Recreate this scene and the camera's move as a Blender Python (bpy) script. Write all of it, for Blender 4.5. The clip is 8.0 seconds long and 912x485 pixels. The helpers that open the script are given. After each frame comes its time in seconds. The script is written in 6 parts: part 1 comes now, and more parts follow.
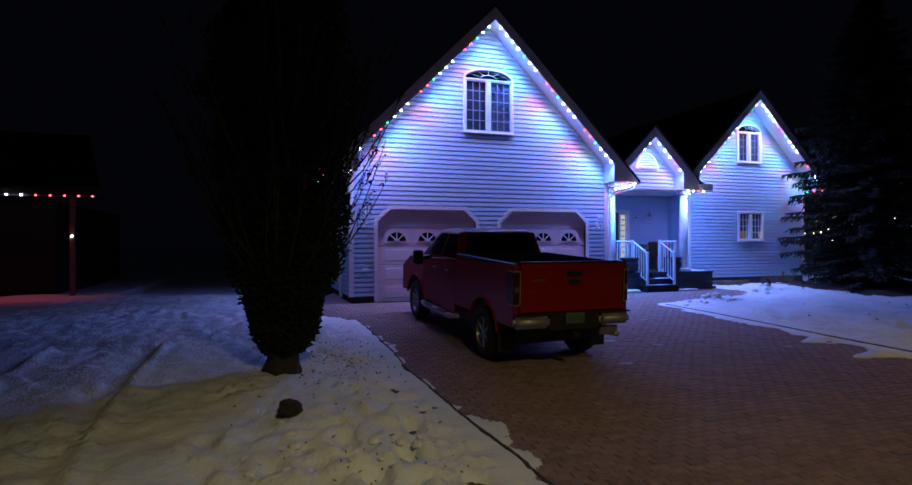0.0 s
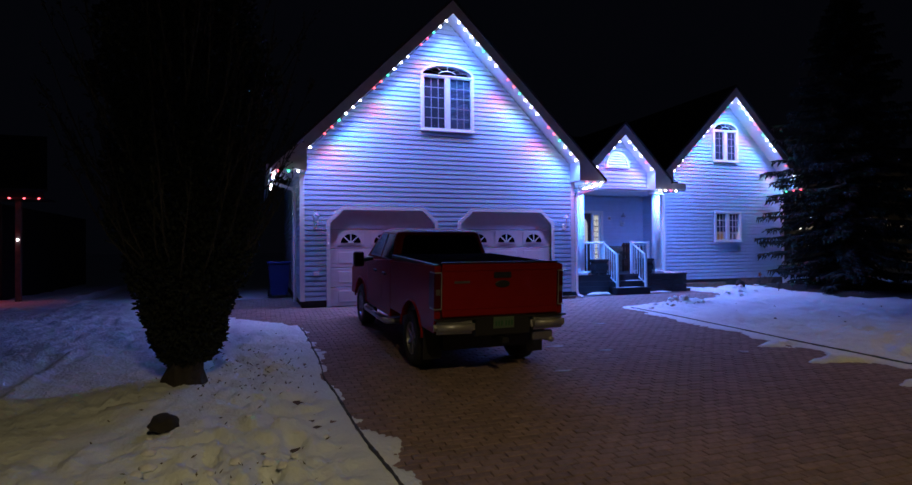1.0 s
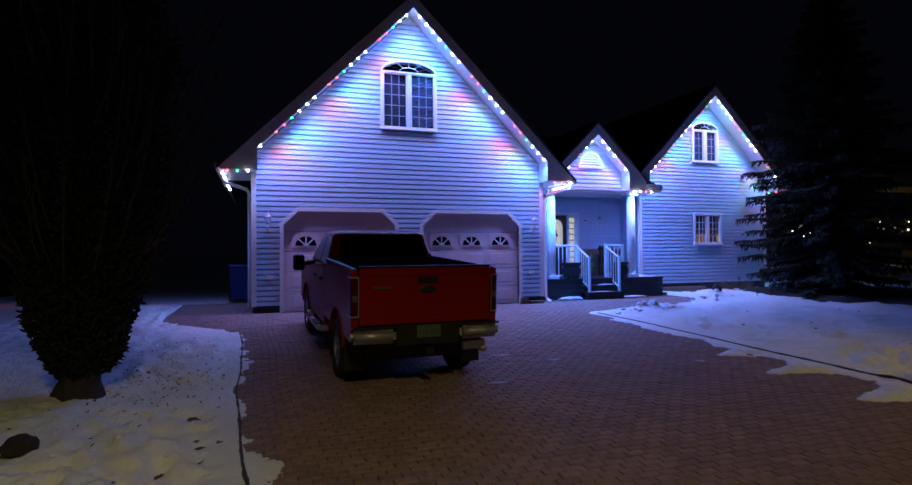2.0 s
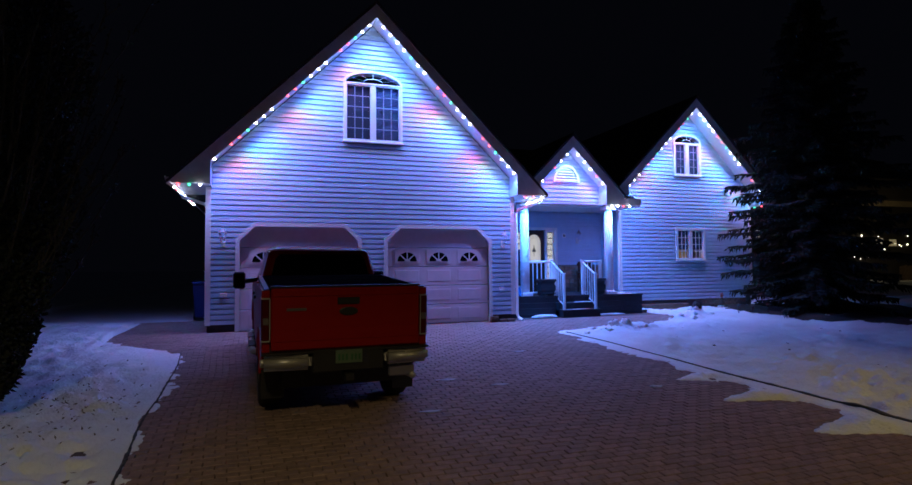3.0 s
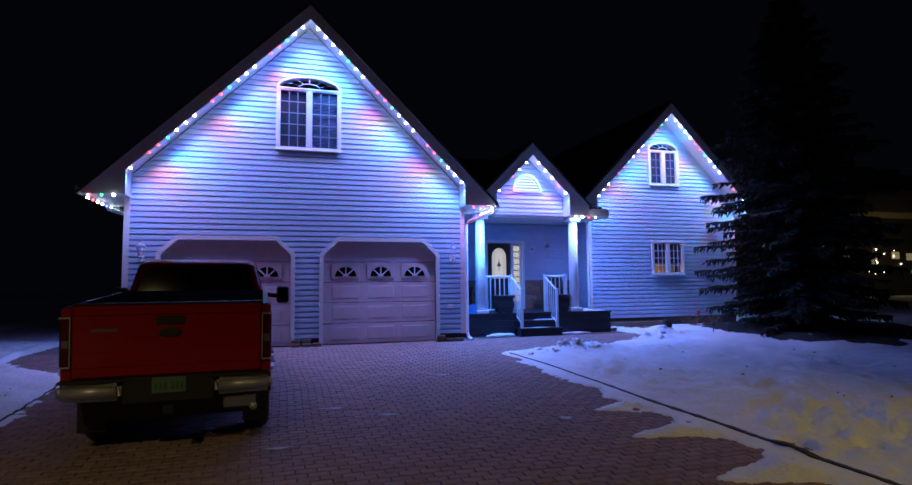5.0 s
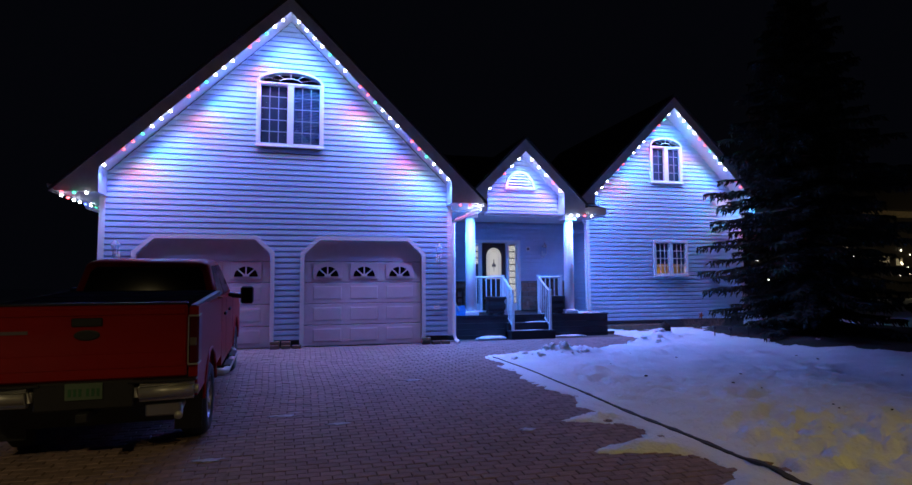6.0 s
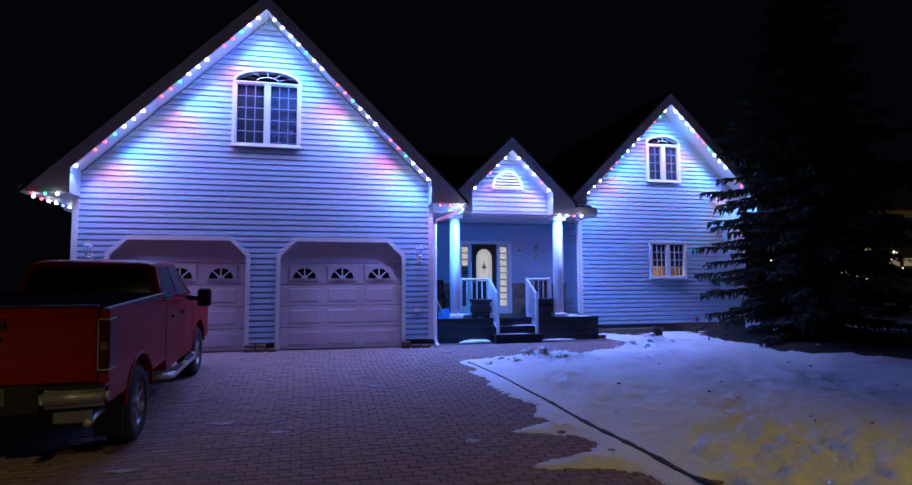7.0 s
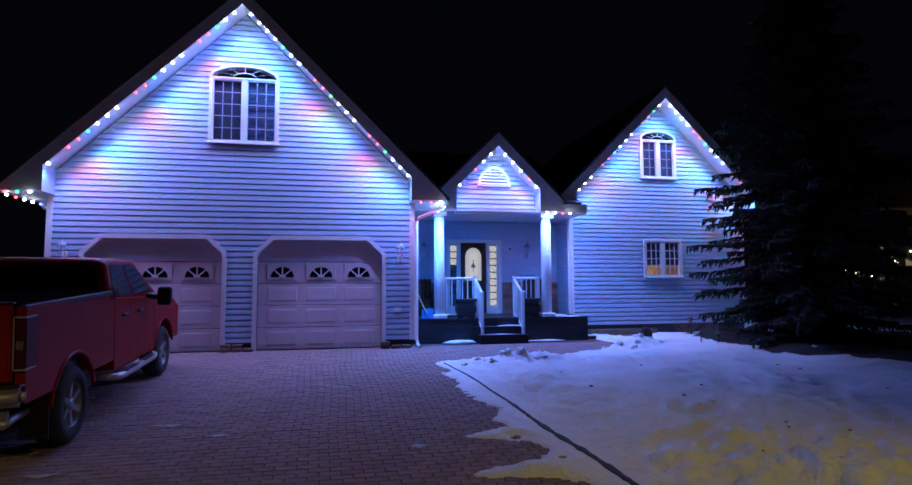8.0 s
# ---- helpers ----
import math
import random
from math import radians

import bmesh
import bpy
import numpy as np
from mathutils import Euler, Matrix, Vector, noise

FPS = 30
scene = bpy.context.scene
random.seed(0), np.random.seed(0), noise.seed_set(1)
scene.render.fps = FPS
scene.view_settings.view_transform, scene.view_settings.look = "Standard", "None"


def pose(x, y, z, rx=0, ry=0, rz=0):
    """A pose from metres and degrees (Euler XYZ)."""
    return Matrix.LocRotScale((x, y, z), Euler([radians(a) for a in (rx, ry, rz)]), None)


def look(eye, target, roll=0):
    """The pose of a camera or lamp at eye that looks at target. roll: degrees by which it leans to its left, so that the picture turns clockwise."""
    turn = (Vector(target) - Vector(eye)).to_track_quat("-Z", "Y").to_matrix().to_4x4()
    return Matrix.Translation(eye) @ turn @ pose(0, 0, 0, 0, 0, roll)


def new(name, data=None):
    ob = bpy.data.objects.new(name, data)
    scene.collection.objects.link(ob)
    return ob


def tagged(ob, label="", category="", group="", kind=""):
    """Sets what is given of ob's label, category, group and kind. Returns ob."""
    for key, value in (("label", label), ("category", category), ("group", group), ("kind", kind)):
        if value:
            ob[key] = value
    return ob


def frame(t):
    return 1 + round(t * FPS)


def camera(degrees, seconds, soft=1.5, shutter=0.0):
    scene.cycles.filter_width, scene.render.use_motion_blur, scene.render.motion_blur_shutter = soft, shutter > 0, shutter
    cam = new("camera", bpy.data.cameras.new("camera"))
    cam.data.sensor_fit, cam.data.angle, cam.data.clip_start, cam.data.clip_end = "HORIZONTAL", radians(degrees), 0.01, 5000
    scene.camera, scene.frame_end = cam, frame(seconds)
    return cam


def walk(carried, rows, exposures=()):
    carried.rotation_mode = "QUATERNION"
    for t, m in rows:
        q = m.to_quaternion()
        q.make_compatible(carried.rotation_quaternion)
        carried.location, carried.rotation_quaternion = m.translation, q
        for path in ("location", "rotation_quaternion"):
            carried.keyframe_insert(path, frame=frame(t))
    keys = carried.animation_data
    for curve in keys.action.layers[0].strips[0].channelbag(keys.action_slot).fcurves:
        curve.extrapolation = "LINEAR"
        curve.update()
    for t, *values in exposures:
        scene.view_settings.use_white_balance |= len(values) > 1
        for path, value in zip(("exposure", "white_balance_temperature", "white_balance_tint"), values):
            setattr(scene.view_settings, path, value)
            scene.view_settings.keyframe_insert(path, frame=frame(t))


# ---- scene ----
cam = camera(77.5, 8.0)
PATH = [
    (0, (0.817, -0.062, 2.37), (1.47, 1.829, 2.38), -0.2),
    (0.5, (1.401, 0.036, 2.345), (2.053, 1.927, 2.356), -0.2),
    (1, (2.001, 0.097, 2.301), (2.655, 1.986, 2.326), -0.5),
    (1.5, (2.561, 0.199, 2.279), (3.216, 2.089, 2.306), -0.5),
    (3, (4.136, 0.463, 2.331), (4.778, 2.355, 2.418), -0.5),
    (3.5, (4.637, 0.555, 2.334), (5.267, 2.45, 2.454), -0.6),
    (4, (5.159, 0.657, 2.319), (5.769, 2.557, 2.453), -0.6),
    (4.5, (5.672, 0.694, 2.312), (6.27, 2.597, 2.459), -0.6),
    (5, (6.139, 0.797, 2.289), (6.718, 2.706, 2.434), -0.6),
    (6.5, (7.492, 1.122, 2.29), (7.968, 3.059, 2.441), -0.3),
    (7, (7.994, 1.167, 2.292), (8.437, 3.112, 2.446), -0.3),
    (7.5, (8.406, 1.255, 2.271), (8.826, 3.204, 2.424), -0.3),
    (8, (8.794, 1.323, 2.251), (9.186, 3.278, 2.408), -0.3),
]
walk(cam, [(t, look(eye, target, roll)) for t, eye, target, roll in PATH])

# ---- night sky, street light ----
world = bpy.data.worlds.new("night_sky")
scene.world = world
world.use_nodes = True
world.node_tree.nodes["Background"].inputs["Color"].default_value = (0.12, 0.14, 0.26, 1)
world.node_tree.nodes["Background"].inputs["Strength"].default_value = 0.009
scene.view_settings.exposure = 0.0
LED_POWER = 104.0
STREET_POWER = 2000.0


def lamp(name, kind, place, target, power, colour, radius=0.03, spot=150, blend=1.0):
    data = bpy.data.lights.new(name, kind)
    data.energy, data.color, data.shadow_soft_size = power, colour, radius
    if kind == "SPOT":
        data.spot_size, data.spot_blend = radians(spot), blend
    ob = new(name, data)
    ob.matrix_world = look(place, target)
    return ob


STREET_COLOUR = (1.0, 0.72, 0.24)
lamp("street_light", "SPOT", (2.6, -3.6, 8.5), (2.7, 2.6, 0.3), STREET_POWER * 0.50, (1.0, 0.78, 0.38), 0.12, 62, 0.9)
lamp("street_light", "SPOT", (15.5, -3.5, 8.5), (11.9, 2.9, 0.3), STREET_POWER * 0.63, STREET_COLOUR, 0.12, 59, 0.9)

# ---- materials ----


def material(name, colour, rough=0.6, metal=0.0, scale=6.0, vary=0.25, bump=0.15, fine=90.0, coat=0.0, island=0.0, emit=0.0, random_tint=0.0, relief=0.01, gloss=0.5):
    m = bpy.data.materials.new(name)
    m.use_nodes = True
    nt = m.node_tree
    b = nt.nodes["Principled BSDF"]
    b.inputs["Roughness"].default_value, b.inputs["Metallic"].default_value = rough, metal
    b.inputs["Coat Weight"].default_value = coat
    b.inputs["Specular IOR Level"].default_value = gloss
    tc = nt.nodes.new("ShaderNodeTexCoord")
    big = nt.nodes.new("ShaderNodeTexNoise")
    big.inputs["Scale"].default_value, big.inputs["Detail"].default_value = scale, 6
    small = nt.nodes.new("ShaderNodeTexNoise")
    small.inputs["Scale"].default_value, small.inputs["Detail"].default_value = fine, 3
    nt.links.new(tc.outputs["Object"], big.inputs["Vector"])
    nt.links.new(tc.outputs["Object"], small.inputs["Vector"])
    mix = nt.nodes.new("ShaderNodeMath")
    mix.operation = "MULTIPLY_ADD"
    mix.inputs[1].default_value = 0.4
    nt.links.new(small.outputs["Fac"], mix.inputs[0])
    nt.links.new(big.outputs["Fac"], mix.inputs[2])
    ramp = nt.nodes.new("ShaderNodeMapRange")
    ramp.inputs["From Min"].default_value, ramp.inputs["From Max"].default_value = 0.4, 1.0
    ramp.inputs["To Min"].default_value, ramp.inputs["To Max"].default_value = 1 - vary, 1 + vary
    nt.links.new(mix.outputs[0], ramp.inputs["Value"])
    last = ramp.outputs["Result"]
    if random_tint or island:
        src = nt.nodes.new("ShaderNodeObjectInfo") if random_tint else nt.nodes.new("ShaderNodeNewGeometry")
        r2 = nt.nodes.new("ShaderNodeMapRange")
        k = random_tint or island
        r2.inputs["To Min"].default_value, r2.inputs["To Max"].default_value = 1 - k, 1 + k
        nt.links.new(src.outputs["Random" if random_tint else "Random Per Island"], r2.inputs["Value"])
        mu = nt.nodes.new("ShaderNodeMath")
        mu.operation = "MULTIPLY"
        nt.links.new(last, mu.inputs[0])
        nt.links.new(r2.outputs["Result"], mu.inputs[1])
        last = mu.outputs[0]
    col = nt.nodes.new("ShaderNodeVectorMath")
    col.operation = "SCALE"
    col.inputs[0].default_value = colour
    nt.links.new(last, col.inputs["Scale"])
    nt.links.new(col.outputs[0], b.inputs["Base Color"])
    if bump:
        bp = nt.nodes.new("ShaderNodeBump")
        bp.inputs["Strength"].default_value, bp.inputs["Distance"].default_value = bump, relief
        nt.links.new(mix.outputs[0], bp.inputs["Height"])
        nt.links.new(bp.outputs[0], b.inputs["Normal"])
    if emit:
        b.inputs["Emission Color"].default_value = (*colour, 1)
        b.inputs["Emission Strength"].default_value = emit
    return m


def glowing(name, colour, strength):
    m = bpy.data.materials.new(name)
    m.use_nodes = True
    b = m.node_tree.nodes["Principled BSDF"]
    b.inputs["Base Color"].default_value = (*colour, 1)
    b.inputs["Emission Color"].default_value = (*colour, 1)
    b.inputs["Emission Strength"].default_value = strength
    return m


def glass(name, colour=(1, 1, 1), rough=0.02):
    m = bpy.data.materials.new(name)
    m.use_nodes = True
    nt = m.node_tree
    b = nt.nodes["Principled BSDF"]
    b.inputs["Base Color"].default_value = (*colour, 1)
    b.inputs["Roughness"].default_value = rough
    b.inputs["Transmission Weight"].default_value = 1.0
    b.inputs["IOR"].default_value = 1.1
    return m


SIDING = material("vinyl_siding", (0.40, 0.545, 0.72), 0.45, vary=0.06, bump=0.05, fine=40, random_tint=0.03)
SHEATH = material("wall_sheathing", (0.4, 0.4, 0.42), 0.8)
WHITE = material("white_trim", (0.74, 0.74, 0.77), 0.4, vary=0.06, bump=0.03)
SOFFIT = material("soffit_vinyl", (0.7, 0.7, 0.74), 0.5, vary=0.06, bump=0.05)
DOORPAINT = material("garage_door_paint", (0.70, 0.60, 0.66), 0.45, vary=0.07, bump=0.04, random_tint=0.02)
FASCIA = material("grey_fascia", (0.74, 0.69, 0.68), 0.5, vary=0.15, bump=0.06)
SHINGLE = material("asphalt_shingle", (0.05, 0.045, 0.045), 0.9, scale=20, vary=0.4, bump=0.6)
FOOTING = material("dark_footing", (0.05, 0.045, 0.045), 0.9, vary=0.3, bump=0.4)
CONCRETE = material("grey_concrete", (0.22, 0.21, 0.2), 0.9, vary=0.3, bump=0.4)
DECKPAINT = material("dark_deck_board", (0.022, 0.022, 0.03), 0.6, vary=0.3, bump=0.2, random_tint=0.2)
STONE = material("stacked_stone", (0.30, 0.19, 0.15), 0.85, vary=0.4, bump=0.5, random_tint=0.4)
DARKWOOD = material("dark_stained_wood", (0.05, 0.022, 0.015), 0.4, vary=0.3, bump=0.1)
TIMBER = material("weathered_timber", (0.16, 0.11, 0.08), 0.85, vary=0.35, bump=0.4)
BRASS = material("brass", (0.5, 0.36, 0.15), 0.3, 0.9)
GLASS = glass("window_glass", (0.85, 0.9, 1.0))
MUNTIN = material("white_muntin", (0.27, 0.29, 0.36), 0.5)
BLIND = material("blind_slat", (0.05, 0.075, 0.13), 0.6, vary=0.1)
BLUESHADE = material("grey_blue_shade", (0.045, 0.065, 0.11), 0.7, vary=0.15)
NAVYSHADE = material("dark_blue_shade", (0.002, 0.008, 0.02), 0.7, vary=0.15)
TEALSHADE = material("teal_shade", (0.004, 0.022, 0.042), 0.7, vary=0.15)
ROOMWALL = material("room_wall", (0.3, 0.28, 0.25), 0.9)
PAVER = material("paver_brick", (0.228, 0.155, 0.150), 0.85, scale=14, vary=0.3, bump=0.35, fine=150, random_tint=0.15)
PAVERS = material("paver_brick_joined", (0.228, 0.155, 0.150), 0.85, scale=14, vary=0.3, bump=0.35, fine=150, island=0.15)
BED = material("joint_sand", (0.09, 0.065, 0.055), 0.95, vary=0.3, bump=0.4)
EDGING = material("black_edging", (0.04, 0.04, 0.043), 0.8, vary=0.4, bump=0.3)
SNOW = material("snow", (0.74, 0.79, 0.83), 0.75, scale=1.3, vary=0.10, bump=0.85, fine=22, relief=0.06)
SNOWCLOD = material("packed_snow", (0.74, 0.75, 0.78), 0.8, scale=6, vary=0.15, bump=0.5)
STRAW = material("dead_grass_straw", (0.13, 0.11, 0.08), 0.9)
ICE = material("thin_ice", (0.34, 0.34, 0.38), 0.6, vary=0.2, bump=0.2)
# earth of the clods, also the painted shade under the spruce
DIRT_AND_SHADE = material("frozen_clod", (0.03, 0.026, 0.022), 0.95, scale=8, vary=0.4, bump=0.6)
PAINT = material("red_car_paint", (0.27, 0.010, 0.008), 0.35, 0.0, vary=0.06, bump=0.0, gloss=0.10, coat=0.08)
COVER = material("soft_bed_cover", (0.008, 0.008, 0.009), 1.0, vary=0.2, bump=0.1, gloss=0.0)
BLACKPLASTIC = material("black_plastic", (0.015, 0.015, 0.016), 0.5, vary=0.2)
RUBBER = material("tyre_rubber", (0.018, 0.018, 0.018), 0.85, vary=0.2, bump=0.2)
CHROME = material("chrome", (0.46, 0.45, 0.43), 0.45, 0.6, vary=0.08, bump=0.02)
ALLOY = material("alloy_rim", (0.30, 0.30, 0.32), 0.4, 0.8, vary=0.1)
CARGLASS = material("tinted_car_glass", (0.006, 0.006, 0.008), 0.08, vary=0.1, bump=0.0, gloss=0.3)
REDLENS = material("red_lamp_lens", (0.07, 0.004, 0.005), 0.3, vary=0.1, bump=0.02, gloss=0.2)
CLEARLENS = material("clear_lamp_lens", (0.12, 0.10, 0.10), 0.3, vary=0.1, coat=0.3)
PLATE = material("number_plate", (0.10, 0.15, 0.10), 0.45, vary=0.1, bump=0.02)
PLATEINK = material("number_plate_ink", (0.03, 0.12, 0.05), 0.5)
BARK = material("conifer_bark", (0.04, 0.032, 0.026), 0.95, scale=12, vary=0.45, bump=0.8)
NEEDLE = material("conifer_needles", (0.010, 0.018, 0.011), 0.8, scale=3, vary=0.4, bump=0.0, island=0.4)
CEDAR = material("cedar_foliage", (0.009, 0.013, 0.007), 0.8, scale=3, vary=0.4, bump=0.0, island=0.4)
BINBLUE = material("blue_bin_plastic", (0.007, 0.024, 0.14), 0.45, vary=0.1)
SHOVELBLUE = material("blue_shovel_blade", (0.04, 0.2, 0.5), 0.45, vary=0.15)
HANDLEWOOD = material("pale_shovel_shaft", (0.45, 0.36, 0.25), 0.6, vary=0.2)
POT = material("black_planter", (0.015, 0.015, 0.02), 0.5, vary=0.2)
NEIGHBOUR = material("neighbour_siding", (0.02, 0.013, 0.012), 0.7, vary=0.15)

LED = {"w": (0.115, 0.215, 1.0), "c": (0.085, 0.255, 1.0), "p": (0.05, 0.27, 1.0), "r": (1.0, 0.10, 0.14), "g": (0.05, 1.0, 0.25), "b": (0.12, 0.2, 1.0)}
BULB = {k: glowing("led_bulb_" + k, {"w": (0.75, 0.82, 1.0), "c": (0.75, 0.85, 1.0), "p": (0.75, 0.85, 1.0), "r": (1.0, 0.09, 0.12), "g": (0.05, 0.8, 0.35), "b": c}[k], 26.0 if k in "wcp" else 6.0) for k, c in LED.items()}

# ---- mesh helpers ----


def part(name, bm, mat, parent=None, label="", smooth=False):
    me = bpy.data.meshes.new(name)
    bmesh.ops.recalc_face_normals(bm, faces=bm.faces)
    bm.to_mesh(me)
    bm.free()
    me.materials.append(mat)
    if smooth:
        for p in me.polygons:
            p.use_smooth = True
    ob = new(name, me)
    ob.parent = parent
    if label:
        ob["label"] = label
    return ob


def thing(name, label, category, group="", kind="", at=None):
    ob = new(name)
    if at is not None:
        ob.matrix_world = at
    return tagged(ob, label, category, group, kind)


def prism(bm, base, top):
    """Two rings of equal count joined into a closed solid."""
    a = [bm.verts.new(p) for p in base]
    b = [bm.verts.new(p) for p in top]
    n = len(a)
    bm.faces.new(a[::-1])
    bm.faces.new(b)
    for i in range(n):
        bm.faces.new((a[i], a[(i + 1) % n], b[(i + 1) % n], b[i]))


def box(bm, x0, x1, y0, y1, z0, z1, bevel=0.0):
    before = set(bm.edges)
    prism(bm, [(x0, y0, z0), (x1, y0, z0), (x1, y1, z0), (x0, y1, z0)], [(x0, y0, z1), (x1, y0, z1), (x1, y1, z1), (x0, y1, z1)])
    if bevel:
        bmesh.ops.bevel(bm, geom=[e for e in bm.edges if e not in before], offset=bevel, segments=1, affect="EDGES")


def boxed(*a, bevel=0.0):
    bm = bmesh.new()
    box(bm, *a, bevel=bevel)
    return bm


def slab_xz(bm, poly, y0, y1):
    """A polygon of (x, z) drawn out from y0 to y1."""
    prism(bm, [(x, y0, z) for x, z in poly], [(x, y1, z) for x, z in poly])


def tube(bm, points, radius, sides=8):
    pts = [Vector(p) for p in points]
    rings = []
    for i, p in enumerate(pts):
        d = (pts[min(i + 1, len(pts) - 1)] - pts[max(i - 1, 0)]).normalized()
        u = d.cross(Vector((0, 0, 1)) if abs(d.z) < 0.9 else Vector((1, 0, 0))).normalized()
        v = d.cross(u)
        r = radius[i] if isinstance(radius, (list, tuple)) else radius
        rings.append([bm.verts.new(p + (u * math.cos(2 * math.pi * k / sides) + v * math.sin(2 * math.pi * k / sides)) * r) for k in range(sides)])
    bm.faces.new(rings[0])
    bm.faces.new(rings[-1][::-1])
    for a, b in zip(rings, rings[1:]):
        for k in range(sides):
            bm.faces.new((a[k], a[(k + 1) % sides], b[(k + 1) % sides], b[k]))


def lathe(bm, profile, at=(0, 0, 0), sides=16):
    rings = [[bm.verts.new((at[0] + r * math.cos(2 * math.pi * k / sides), at[1] + r * math.sin(2 * math.pi * k / sides), at[2] + z)) for k in range(sides)] for r, z in profile]
    bm.faces.new(rings[0][::-1])
    bm.faces.new(rings[-1])
    for a, b in zip(rings, rings[1:]):
        for k in range(sides):
            bm.faces.new((a[k], a[(k + 1) % sides], b[(k + 1) % sides], b[k]))


# ---- ground ----
DRIVE_Z = 0.93
SLOPE = 0.055


def ground_z(y):
    return DRIVE_Z - SLOPE * (14.2 - min(14.2, max(1.0, y)))


def line_x(pts, y):
    """x of a bent line at y; pts by falling y."""
    for (xa, ya), (xb, yb) in zip(pts, pts[1:]):
        if ya >= y >= yb:
            return xa + (xb - xa) * (ya - y) / (ya - yb)
    return pts[0][0] if y > pts[0][1] else pts[-1][0]


LEFT_EDGE = [(2.74, 11.9), (2.84, 10.1), (2.83, 8.0), (2.88, 6.8), (2.98, 5.4), (3.07, 4.4), (3.25, 2.0)]
RIGHT_EDGE = [(10.70, 12.0), (10.97, 10.3), (11.10, 8.6), (11.18, 7.7), (11.28, 6.8), (11.36, 6.0), (11.43, 5.2), (11.50, 4.3), (11.7, 2.0)]
# tongues of snow that lie over the pavers: y, reach, half width
LEFT_TONGUES = [(5.52, 0.36, 0.34), (4.75, 0.16, 0.30), (9.3, 0.08, 0.6)]
RIGHT_TONGUES = [(8.80, -0.16, 0.22), (8.25, 0.10, 0.16), (7.72, 0.66, 0.20), (7.12, -0.10, 0.14), (6.62, 0.95, 0.20), (5.85, -0.12, 0.20), (5.30, 1.10, 0.26), (4.2, 0.6, 0.4)]


def tongues(rows, y):
    return sum(reach * math.exp(-((y - at) / half) ** 2) for at, reach, half in rows)


def smooth(a, b, v):
    v = min(1, max(0, (v - a) / (b - a)))
    return v * v * (3 - 2 * v)


def fbm(x, y, s, seed=0.0):
    return noise.fractal(Vector((x * s, y * s, seed)), 1.0, 2.0, 5)


def snow_depth(x, y):
    """How far into the snow a place lies: above 0 is covered."""
    left = min(line_x(LEFT_EDGE, y) - x + 0.06 + tongues(LEFT_TONGUES, y), 60)
    back = 12.0 + max(0, 2.7 - x) * 1.05 if x > 1.15 else 17.5 + (1.15 - x) * 0.5
    left = min(left, (back - y) * 0.6) if y > 11 and x > -3 else left
    spill = 0.10 + 0.30 * smooth(11.9, 10.7, y) + tongues(RIGHT_TONGUES, y)
    front = 12.35 + 0.16 * max(0, x - 10.8) + 0.32 * max(0, x - 13.6) if x < 15.2 else 16.2
    right = min(x - line_x(RIGHT_EDGE, y) + spill, (front - y) * 0.8)
    if y > 16.2 and x > 2.0:
        right = -1 if x < 21 else 1
    return max(left, right)


PRINTS = [(11.55, 5.8), (12.78, 5.75), (12.95, 5.6), (12.5, 6.6), (13.25, 6.45), (13.7, 6.7), (14.2, 6.35), (12.2, 5.4), (13.2, 5.3), (2.05, 4.9), (1.55, 5.3), (2.3, 5.6), (1.7, 4.45), (0.9, 5.0), (2.5, 4.3), (2.2, 6.3), (1.9, 6.9)]
# trodden ground: x, y, radius
TRODDEN = [(12.5, 6.05, 1.0), (14.0, 6.3, 0.9), (2.0, 4.9, 1.0), (2.2, 6.7, 0.8), (2.0, 8.6, 0.8), (2.2, 10.3, 0.7), (-1.1, 6.2, 0.6), (0.6, 7.3, 0.4)]


